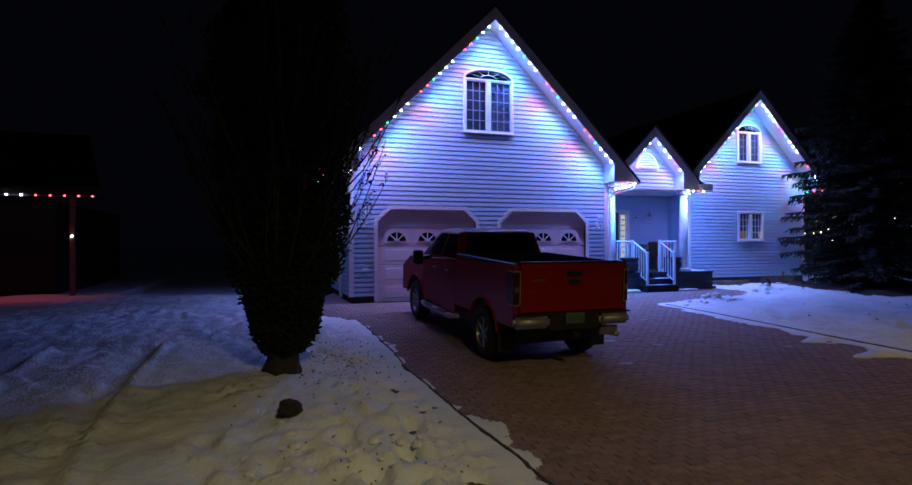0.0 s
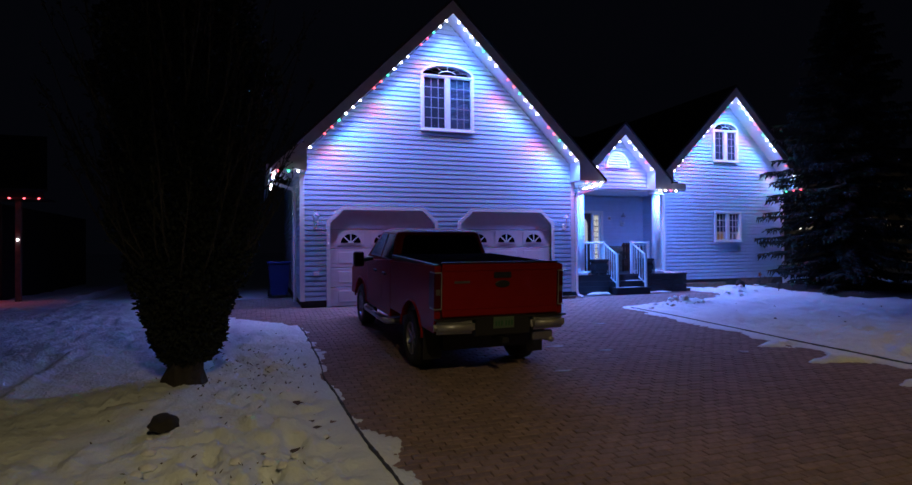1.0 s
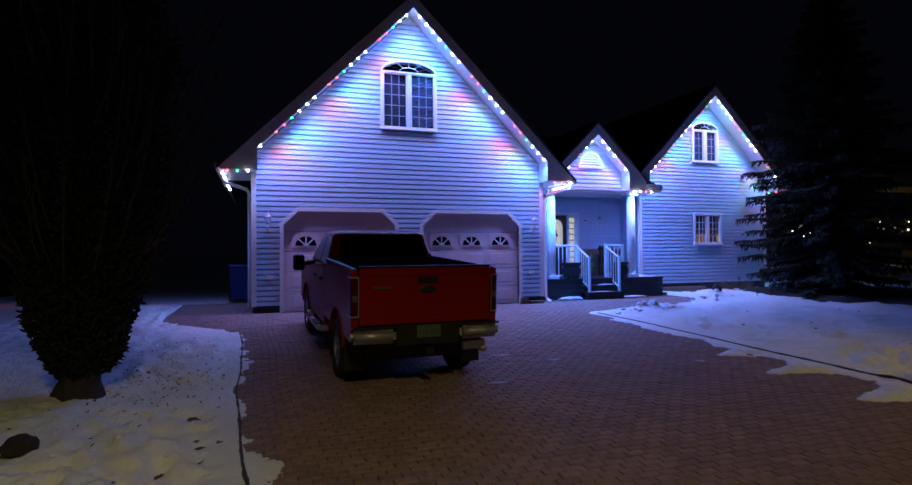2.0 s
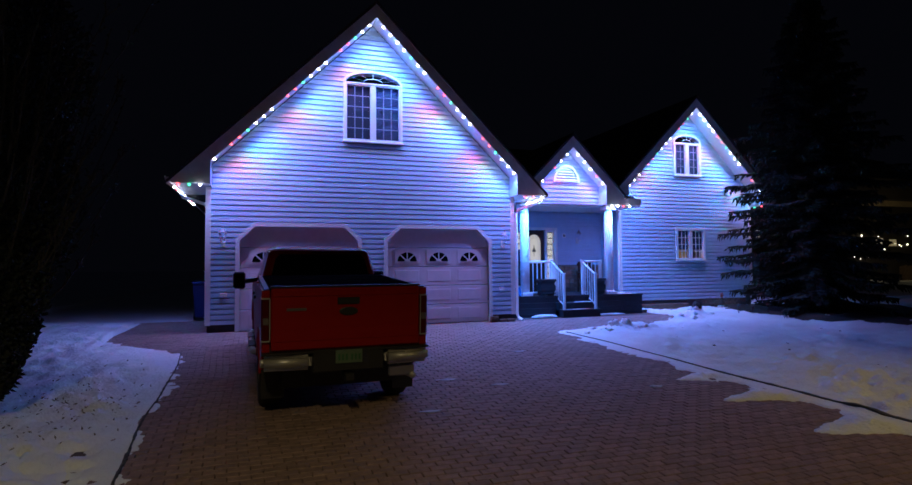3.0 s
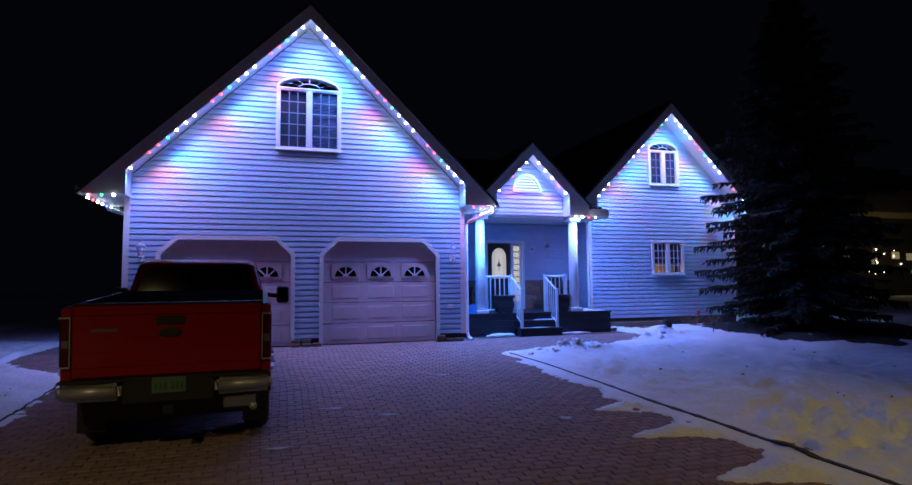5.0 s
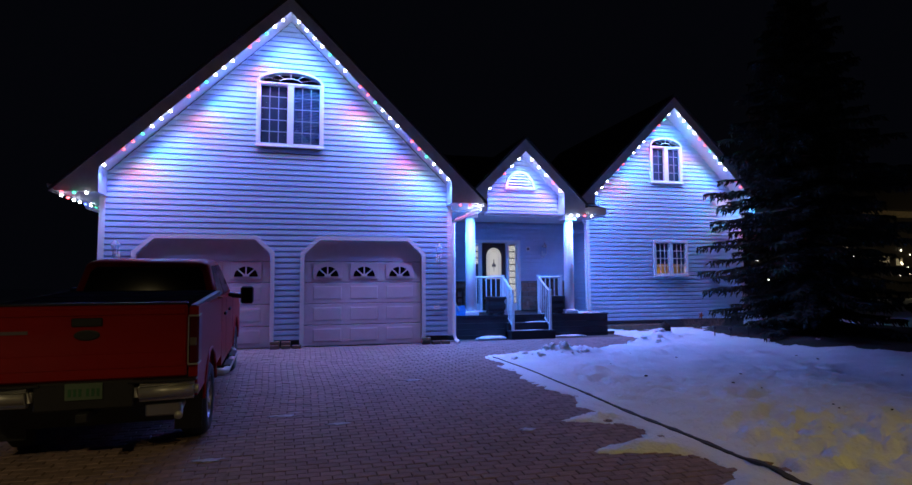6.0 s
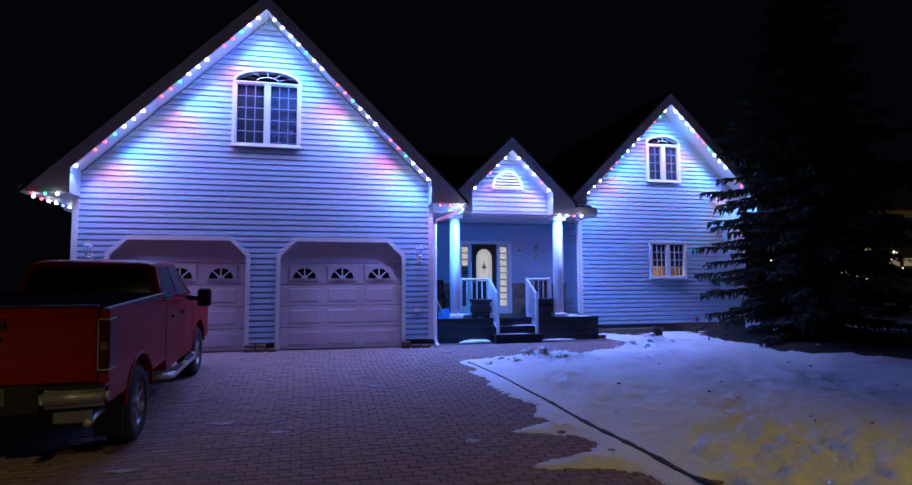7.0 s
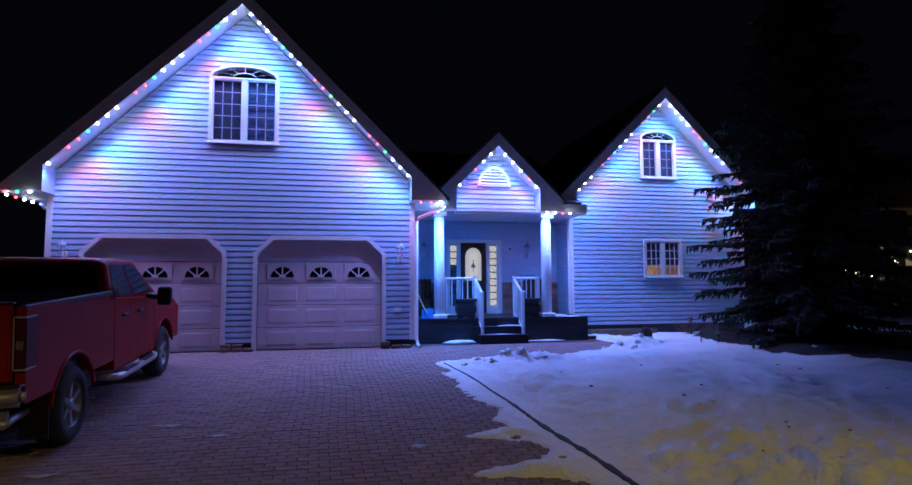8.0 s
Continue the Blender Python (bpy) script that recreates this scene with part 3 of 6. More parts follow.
def window(wall_y, mid, half, z0, z_spring, rise, cols, rows, blinds=(), label="", bar=0.016, muntin=MUNTIN):
    """A two-sash window, with a fanlight over it where rise is above 0."""
    t, f = 0.06, 0.032
    y = wall_y
    win = part("window", frame_band([(mid - half - t, z0 - t), (mid + half + t, z0 - t), (mid + half + t, z_spring), (mid - half - t, z_spring)] if rise else
                                    [(mid - half - t, z0 - t), (mid + half + t, z0 - t), (mid + half + t, z_spring + t), (mid - half - t, z_spring + t)],
                                    [(mid - half, z0), (mid + half, z0), (mid + half, z_spring - f), (mid - half, z_spring - f)] if rise else
                                    [(mid - half, z0), (mid + half, z0), (mid + half, z_spring), (mid - half, z_spring)], y - 0.075, y + 0.1), WHITE, house, label)
    part("window_sill", boxed(mid - half - t - 0.02, mid + half + t + 0.02, y - 0.095, y - 0.076, z0 - t, z0 - t + 0.04, bevel=0.006), WHITE, win)
    top = z_spring - f if rise else z_spring
    part("mullion", boxed(mid - 0.036, mid + 0.036, y - 0.068, y + 0.09, z0, top), WHITE, win)
    for s, (a, b) in enumerate(((mid - half, mid - 0.036), (mid + 0.036, mid + half))):
        part("sash", frame_band([(a, z0), (b, z0), (b, top), (a, top)], [(a + f, z0 + f), (b - f, z0 + f), (b - f, top - f), (a + f, top - f)], y - 0.062, y + 0.02), WHITE, win)
        pane = part("pane", boxed(a + f - 0.01, b - f + 0.01, y - 0.040, y - 0.032, z0 + f - 0.01, top - f + 0.01), GLASS, win)
        pane.visible_shadow = False
        bm = bmesh.new()
        bars(bm, a + f, b - f, z0 + f, top - f, y - 0.052, y - 0.041, cols, rows, bar)
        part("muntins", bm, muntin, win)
        if s in blinds:
            bm = bmesh.new()
            n = int((top - z0 - 2 * f) / 0.035)
            for i in range(n):
                zz = z0 + f + (i + 0.3) * 0.035
                prism(bm, [(a + f, y - 0.012, zz), (b - f, y - 0.012, zz), (b - f, y - 0.010, zz - 0.002), (a + f, y - 0.010, zz - 0.002)],
                      [(a + f, y + 0.010, zz + 0.028), (b - f, y + 0.010, zz + 0.028), (b - f, y + 0.012, zz + 0.026), (a + f, y + 0.012, zz + 0.026)])
            tagged(part("blind", bm, BLIND, win, "pale lowered slat blind"), kind="stuff")
    if rise:
        arc = lambda k, n=20: [(mid + (half + k) * math.cos(math.pi * i / n), z_spring + (rise + k) * math.sin(math.pi * i / n)) for i in range(n + 1)]
        bm = frame_band(arc(t), arc(0.0)[:1] + [(x, max(z, z_spring + 0.03)) for x, z in arc(0.0)[1:-1]] + arc(0.0)[-1:], y - 0.072, y + 0.1)
        part("arch_frame", bm, WHITE, win)
        bm = bmesh.new()
        slab_xz(bm, arc(-0.0), y - 0.040, y - 0.032)
        pane = part("fan_pane", bm, GLASS, win)
        pane.visible_shadow = False
        bm = bmesh.new()
        r0 = 0.36
        inner = [(mid + half * r0 * math.cos(math.pi * i / 12), z_spring + rise * r0 * 1.2 * math.sin(math.pi * i / 12)) for i in range(13)]
        for p, q in zip(inner, inner[1:]):
            slab_xz(bm, [p, q, (q[0], q[1] + 0.016), (p[0], p[1] + 0.016)], y - 0.050, y - 0.041)
        for i in range(1, 6):
            a = math.pi * i / 6
            p = (mid + half * r0 * math.cos(a), z_spring + rise * r0 * 1.2 * math.sin(a))
            q = (mid + half * math.cos(a), z_spring + rise * math.sin(a))
            slab_xz(bm, [(p[0] - 0.008, p[1]), (p[0] + 0.008, p[1]), (q[0] + 0.008, q[1]), (q[0] - 0.008, q[1])], y - 0.051, y - 0.041)
        part("fan_muntins", bm, WHITE, win)
    return win


window(GY, BWX, BW_HALF - 0.065, BW_Z0 + 0.065, BW_SPR + 0.02, BW_RISE - 0.08, 3, 5, (1,), "white arched twin window with a fanlight and one lowered blind")
window(WY, UWX, UW_HALF - 0.065, UW_Z0 + 0.065, UW_SPR + 0.02, UW_RISE - 0.08, 2, 4, (), "white arched twin window with a fanlight", 0.012)
lw = window(WY, (LW[0] + LW[1]) / 2, (LW[1] - LW[0]) / 2 - 0.065, LW[2] + 0.065, LW[3] - 0.065, 0, 3, 4, (), "white twin window with a warm lit room behind", 0.02, SOFFIT)
# shades in the upper windows, a half-lowered shade and a lit room in the lower one
for a, b in ((UWX - 0.5, UWX - 0.03), (UWX + 0.03, UWX + 0.5)):
    part("roller_shade", boxed(a, b, WY + 0.02, WY + 0.025, UW_Z0 + 0.05, UW_SPR), TEALSHADE, house)
part("roller_shade", boxed(LW[0] + 0.03, LW[1] - 0.03, WY + 0.022, WY + 0.027, LW[2] + 0.38, LW[3] - 0.03), BLUESHADE, house)
part("roller_shade", boxed(BWX - BW_HALF + 0.05, BWX - 0.03, GY + 0.02, GY + 0.025, BW_Z0 + 0.05, BW_SPR), NAVYSHADE, house)
part("room_wall", boxed(16.2, 19.2, 17.6, 17.7, 1.1, 4.2), material("warm_room_wall", (0.6, 0.45, 0.25), 0.9), house)
lamp("room_lamp", "POINT", (17.75, 17.1, 2.2), (17.6, 17.6, 0), 26, (1.0, 0.62, 0.2), 0.12)

# ---- porch ----
deck = thing("porch_deck", "dark painted wooden porch deck with two steps, patches of snow", "deck")
DECK_Z, DECK_Y = 1.50, 14.86
part("deck_top", boxed(10.37, 14.92, DECK_Y - 0.02, 17.1, DECK_Z - 0.04, DECK_Z), DECKPAINT, deck)
for k in range(4):
    za = 0.86 + k * 0.15
    part("skirt_board", boxed(10.37, 14.90, DECK_Y, DECK_Y + 0.03, za, za + 0.146, bevel=0.004), DECKPAINT, deck)
    part("skirt_board", boxed(14.87, 14.90, DECK_Y + 0.031, WY - 0.03, za, za + 0.146, bevel=0.004), DECKPAINT, deck)
for k, (ya, zt) in enumerate(((14.42, 1.125), (14.65, 1.31))):
    part("tread", boxed(11.98, 13.20, ya, ya + 0.28, zt - 0.035, zt, bevel=0.006), DECKPAINT, deck)
    part("riser", boxed(12.0, 13.18, ya + 0.02, ya + 0.045, 0.86, zt - 0.036), DECKPAINT, deck)
    part("stringer", boxed(12.0, 12.04, ya + 0.046, DECK_Y - 0.001, 0.86, zt - 0.036), DECKPAINT, deck)
    part("stringer", boxed(13.14, 13.18, ya + 0.046, DECK_Y - 0.001, 0.86, zt - 0.036), DECKPAINT, deck)

for cx in (11.12, 13.87):
    col = bmesh.new()
    lathe(col, [(0.128, 0.10), (0.13, 1.2), (0.122, 2.48)], (cx, 15.02, DECK_Z), 24)
    shaft = part("column", col, WHITE, house, "white round porch column", smooth=True)
    part("column_base", boxed(cx - 0.17, cx + 0.17, 14.85, 15.19, DECK_Z + 0.001, DECK_Z + 0.099, bevel=0.015), WHITE, shaft)
    part("capital", boxed(cx - 0.17, cx + 0.17, 14.85, 15.19, 3.981, 4.11, bevel=0.015), WHITE, shaft)
part("porch_ceiling", boxed(10.37, 14.97, 14.95, 17.09, 4.125, 4.16), SOFFIT, house)
part("porch_beam", boxed(PX - 1.06, PX + 1.06, 15.02, 15.17, 4.08, 4.12), WHITE, house)
part("eave_board", boxed(10.37, PX - 1.69, 14.9, 15.0, 4.16, 4.36), FASCIA, house)
part("eave_board", boxed(PX + 1.70, 14.97, 14.9, 15.0, 4.16, 4.36), FASCIA, house)
bm = bmesh.new()
prism(bm, [(10.4, 15.3, 4.4), (15.0, 15.3, 4.4), (15.0, 15.3, 4.46), (10.4, 15.3, 4.46)], [(10.4, 19.4, 6.6), (15.0, 19.4, 6.6), (15.0, 19.4, 6.66), (10.4, 19.4, 6.66)])
part("roof_slope", bm, SHINGLE, house)
bm = bmesh.new()
prism(bm, [(10.4, 23.4, 4.4), (15.0, 23.4, 4.4), (15.0, 23.4, 4.46), (10.4, 23.4, 4.46)], [(10.4, 19.4, 6.6), (15.0, 19.4, 6.6), (15.0, 19.4, 6.66), (10.4, 19.4, 6.66)])
part("roof_slope", bm, SHINGLE, house)

# half-round louvred vent in the porch gable
VZ, VX, VH, VR = 4.80, PX - 0.02, 0.38, 0.46
arcv = lambda k: [(VX + (VH + k) * math.cos(math.pi * i / 16), VZ + (VR + k) * math.sin(math.pi * i / 16)) for i in range(17)]
bm = bmesh.new()
slab_xz(bm, arcv(-0.01), PY - 0.042, PY - 0.038)
vent = part("gable_vent", bm, SOFFIT, house, "white half-round louvred gable vent")
part("vent_frame", frame_band(arcv(0.05), [(x, max(z, VZ + 0.03)) for x, z in arcv(-0.02)], PY - 0.085, PY - 0.037), WHITE, vent)
for i in range(5):
    z = VZ + 0.05 + i * 0.078
    w = VH * math.sqrt(max(0.02, 1 - ((z + 0.03 - VZ) / VR) ** 2)) - 0.02
    bm = bmesh.new()
    prism(bm, [(VX - w, PY - 0.092, z), (VX + w, PY - 0.092, z), (VX + w, PY - 0.086, z), (VX - w, PY - 0.086, z)], [(VX - w, PY - 0.050, z + 0.045), (VX + w, PY - 0.050, z + 0.045), (VX + w, PY - 0.046, z + 0.045), (VX - w, PY - 0.046, z + 0.045)])
    part("vent_slat", bm, WHITE, vent)

# entrance: frame, dark door with arched lit glass, two glazed side lights
EY = 17.10
door = part("entrance_frame", frame_band([(11.66, DECK_Z), (11.66, 3.60), (13.28, 3.60), (13.28, DECK_Z)], [(11.74, DECK_Z), (11.74, 3.52), (13.20, 3.52), (13.20, DECK_Z)], EY - 0.065, EY + 0.12), WHITE, house, "white entrance frame with side lights")
for a, b in ((12.03, 12.08), (12.84, 12.89)):
    part("door_jamb", boxed(a, b, EY - 0.03, EY + 0.1, DECK_Z, 3.519), WHITE, door)
rect_out = [(12.82, DECK_Z + 0.02), (12.82, 3.50)] + [(12.82 - 0.72 * i / 12, 3.50) for i in range(1, 12)] + [(12.10, 3.50), (12.10, DECK_Z + 0.02)]
bm = frame_band(rect_out, [(12.695, 2.44)] + [(12.46 + 0.235 * math.cos(math.pi * i / 12), 3.10 + 0.27 * math.sin(math.pi * i / 12)) for i in range(13)] + [(12.225, 2.44)], EY + 0.0, EY + 0.05)
slab = part("front_door", bm, DARKWOOD, door, "dark brown front door with an arched lit glass")
GLOWGLASS = glowing("lit_door_glass", (1.0, 0.96, 0.88), 0.5)
bm = bmesh.new()
slab_xz(bm, [(12.695, 2.44)] + [(12.46 + 0.235 * math.cos(math.pi * i / 12), 3.10 + 0.27 * math.sin(math.pi * i / 12)) for i in range(13)] + [(12.225, 2.44)], EY + 0.02, EY + 0.03)
part("door_glass", bm, GLOWGLASS, slab, "bright frosted glass lit from the hall")
bm = bmesh.new()
for ring in range(3):
    cx, cz = 12.46 + (ring - 1) * 0.036, 2.84 + (0.06 if ring == 1 else 0)
    bm2 = [(cx + 0.026 * math.cos(2 * math.pi * i / 12), cz + 0.045 * math.sin(2 * math.pi * i / 12)) for i in range(12)]
    slab_xz(bm, bm2, EY + 0.012 - ring * 0.001, EY + 0.019)
slab_xz(bm, [(12.455, 2.66), (12.465, 2.66), (12.472, 3.02), (12.448, 3.02)], EY + 0.011, EY + 0.018)
part("glass_ornament", bm, CLEARLENS, slab, "dark leaded ornament in the glass")
bm = bmesh.new()
for rr in (0.85, 0.62):
    pts = [(12.46 + 0.235 * rr, 2.48)] + [(12.46 + 0.235 * rr * math.cos(math.pi * i / 12), 3.10 + 0.27 * rr * math.sin(math.pi * i / 12)) for i in range(13)] + [(12.46 - 0.235 * rr, 2.48)]
    for p, q in zip(pts, pts[1:]):
        d = Vector((q[0] - p[0], q[1] - p[1])).normalized() * 0.005
        slab_xz(bm, [(p[0] - d.y, p[1] + d.x), (q[0] - d.y, q[1] + d.x), (q[0] + d.y, q[1] - d.x), (p[0] + d.y, p[1] - d.x)], EY + 0.014, EY + 0.0195)
part("glass_leading", bm, CHROME, slab)
bm = bmesh.new()
lathe(bm, [(0.02, 0), (0.03, 0.02), (0.03, 0.05), (0.015, 0.06)], sides=10)
bmesh.ops.transform(bm, matrix=pose(12.17, EY - 0.002, 2.42, 90, 0, 0), verts=bm.verts)
part("door_knob", bm, BRASS, slab)
DIMBLOCK = material("dim_glass_block", (0.10, 0.11, 0.14), 0.15, scale=26, vary=0.5, bump=0.5)
SIDEGLOW = glowing("lit_side_light", (1.0, 0.97, 0.88), 0.5)
for _m in (SIDEGLOW, GLOWGLASS):
    _m.node_tree.nodes["Principled BSDF"].inputs["Base Color"].default_value = (0.12, 0.12, 0.11, 1)
_nt = SIDEGLOW.node_tree
_n = _nt.nodes.new("ShaderNodeTexNoise")
_n.inputs["Scale"].default_value = 13.0
_r = _nt.nodes.new("ShaderNodeMapRange")
_r.inputs["From Min"].default_value, _r.inputs["From Max"].default_value, _r.inputs["To Max"].default_value = 0.42, 0.60, 1.0
_nt.links.new(_n.outputs["Fac"], _r.inputs["Value"])
_nt.links.new(_r.outputs["Result"], _nt.nodes["Principled BSDF"].inputs["Emission Strength"])
for a, b in ((11.74, 12.03), (12.89, 13.20)):
    part("side_panel", frame_band([(a, DECK_Z), (b, DECK_Z), (b, 3.519), (a, 3.519)], [(a + 0.05, 1.72), (b - 0.05, 1.72), (b - 0.05, 3.46), (a + 0.05, 3.46)], EY + 0.01, EY + 0.06), WHITE, door)
    part("side_backing", boxed(a + 0.04, b - 0.04, EY + 0.075, EY + 0.08, 1.7, 3.48), DECKPAINT, door)
    for k in range(9):
        zz = 1.725 + k * 0.193
        part("glass_block", boxed(a + 0.055, b - 0.055, EY + 0.02, EY + 0.06, zz, zz + 0.166, bevel=0.02), SIDEGLOW if a > 12 or k > 5 else DIMBLOCK, door, "glass block lit from the hall" if a > 12 or k > 5 else "dim glass block")
part("number_sign", boxed(13.47, 13.60, EY - 0.055, EY - 0.037, 3.27, 3.41, bevel=0.01), WHITE, house, "small house number sign shown as bars")
for k in range(2):
    part("number_bar", boxed(13.495 + k * 0.045, 13.525 + k * 0.045, EY - 0.059, EY - 0.0555, 3.30, 3.38), BLACKPLASTIC, house)

# stone band along the porch wall
rs = random.Random(5)
for x0, x1 in ((10.39, 11.64), (13.30, 14.95)):
    band = part("stone_band", boxed(x0 - 0.01, x1 + 0.01, EY - 0.08, EY - 0.038, DECK_Z, 2.34), CONCRETE, house, "brown stacked stone band")
    for r in range(6):
        x, z = x0, DECK_Z + 0.01 + r * 0.138
        while x < x1 - 0.06:
            w = min(rs.uniform(0.16, 0.42), x1 - x)
            part("stone", boxed(x + 0.006, x + w - 0.006, EY - 0.08 - rs.uniform(0.015, 0.045), EY - 0.075, z, z + 0.126, bevel=0.012), STONE, band)
            x += w
part("stone_cap", boxed(10.37, 11.65, EY - 0.14, EY - 0.038, 2.341, 2.38, bevel=0.008), CONCRETE, house)
part("stone_cap", boxed(13.29, 14.97, EY - 0.14, EY - 0.038, 2.341, 2.38, bevel=0.008), CONCRETE, house)

# railings


def baluster_run(owner, a, b, z_low, z_high, n):
    """Rails between a and b (x, y, floor z), with n square balusters."""
    a, b = Vector(a), Vector(b)
    for h, t in ((z_high, 0.03), (z_low, 0.02)):
        bm = bmesh.new()
        tube(bm, [a + Vector((0, 0, h)), b + Vector((0, 0, h))], t, 4)
        part("rail", bm, WHITE, owner)
    for i in range(n):
        p = a + (b - a) * ((i + 0.5) / n)
        part("baluster", boxed(p.x - 0.011, p.x + 0.011, p.y - 0.011, p.y + 0.011, p.z + z_low, p.z + z_high), WHITE, owner)


def post(owner, x, y, z0, z1):
    p = part("post", boxed(x - 0.032, x + 0.032, y - 0.032, y + 0.032, z0, z1, bevel=0.005), WHITE, owner)
    part("post_cap", boxed(x - 0.042, x + 0.042, y - 0.042, y + 0.042, z1, z1 + 0.025, bevel=0.006), WHITE, p)


for side, (xs, xe) in enumerate(((12.07, 11.27), (13.08, 13.72))):
    rail = thing("porch_railing", "white metal porch railing with slim balusters beside the steps", "railing", "porch railings")
    yr = 15.22
    baluster_run(rail, (xs, yr, DECK_Z), (xe, yr, DECK_Z), 0.08, 0.97, 6 if side == 0 else 5)
    post(rail, xs, yr, DECK_Z, DECK_Z + 1.0)
    post(rail, xe, yr, DECK_Z, DECK_Z + 1.0)
    baluster_run(rail, (xs, yr, DECK_Z), (xs, 14.52, DECK_Z - 0.37), 0.1, 0.97, 6)
    post(rail, xs, 14.52, 1.126, DECK_Z + 0.62)

# planters
for px in (11.78, 13.42):
    pot = thing("planter", "black square tapered planter standing on the porch deck", "planter", "porch planters")
    bm = bmesh.new()
    rings = [(0.20, 1.535), (0.215, 1.57), (0.20, 1.60), (0.235, 1.66), (0.24, 1.76), (0.205, 1.84), (0.225, 1.90)]
    quad = lambda r, z: [(px - r, 15.035 - r * 0.6, z), (px + r, 15.035 - r * 0.6, z), (px + r, 15.035 + r * 0.6, z), (px - r, 15.035 + r * 0.6, z)]
    loops = [[bm.verts.new(p) for p in quad(r, z)] for r, z in rings]
    for lo, hi in zip(loops, loops[1:]):
        for k in range(4):
            bm.faces.new((lo[k], lo[(k + 1) % 4], hi[(k + 1) % 4], hi[k]))
    bm.faces.new(loops[0][::-1])
    bm.faces.new(loops[-1])
    part("pot_body", bm, POT, pot)
    for fx in (-0.17, 0.17):
        part("pot_foot", boxed(px + fx - 0.04, px + fx + 0.04, 14.95, 15.12, DECK_Z, 1.534, bevel=0.008), POT, pot)
    part("pot_rim", boxed(px - 0.26, px + 0.26, 14.88, 15.185, 1.901, 1.97, bevel=0.012), POT, pot)
    for sx in (-0.12, 0.12):
        for yy in (14.96, 15.12):
            part("foot", boxed(px + sx - 0.025, px + sx + 0.025, yy - 0.02, yy + 0.02, DECK_Z + 0.001, 1.539), POT, pot)

# snow shovel leaning on the garage corner
shovel = thing("snow_shovel", "snow shovel with blue blade and pale shaft beside the column", "shovel")
bm = bmesh.new()
tube(bm, [(10.80, 14.96, 1.62), (10.44, 15.05, 2.42)], 0.017, 8)
part("shaft", bm, HANDLEWOOD, shovel)
bm = bmesh.new()
tube(bm, [(10.38, 15.05, 2.43), (10.50, 15.05, 2.43)], 0.018, 8)
part("grip", bm, BLACKPLASTIC, shovel)
bm = bmesh.new()
prism(bm, [(10.66, 14.93, 1.505), (10.98, 14.91, 1.505), (10.99, 14.93, 1.51), (10.67, 14.95, 1.51)], [(10.70, 14.965, 1.72), (10.94, 14.945, 1.76), (10.94, 14.96, 1.76), (10.70, 14.98, 1.72)])
bmesh.ops.subdivide_edges(bm, edges=bm.edges, cuts=2, use_grid_fill=True)
for v in bm.verts:
    v.co.y += 0.04 * math.sin((v.co.x - 10.66) / 0.33 * math.pi)
part("blade", bm, SHOVELBLUE, shovel)

# porch chairs
for cx, turn in ((10.95, 8), (14.05, -6)):
    chair = thing("porch_chair", "dark wooden porch chair against the stone band", "chair", "porch chairs", at=pose(cx, 16.45, DECK_Z, 0, 0, turn))
    part("seat", boxed(-0.27, 0.27, -0.25, 0.25, 0.40, 0.44, bevel=0.01), DARKWOOD, chair)
    for i in range(5):
        part("back_slat", boxed(-0.25 + i * 0.105, -0.165 + i * 0.105, 0.22, 0.245, 0.441, 0.98, bevel=0.006), DARKWOOD, chair)
    part("back_rail", boxed(-0.27, 0.27, 0.246, 0.275, 0.85, 0.93), DARKWOOD, chair)
    for sx in (-1, 1):
        part("arm", boxed(sx * 0.27 - 0.04, sx * 0.27 + 0.04, -0.28, 0.24, 0.62, 0.65, bevel=0.008), DARKWOOD, chair)
        for yy in (-0.23, 0.2):
            part("leg", boxed(sx * 0.27 - 0.022, sx * 0.27 + 0.022, yy - 0.022, yy + 0.022, 0, 0.619), DARKWOOD, chair)

# wall lanterns
LANTERNGLASS = glass("lantern_glass", (0.9, 0.93, 1.0), 0.1)


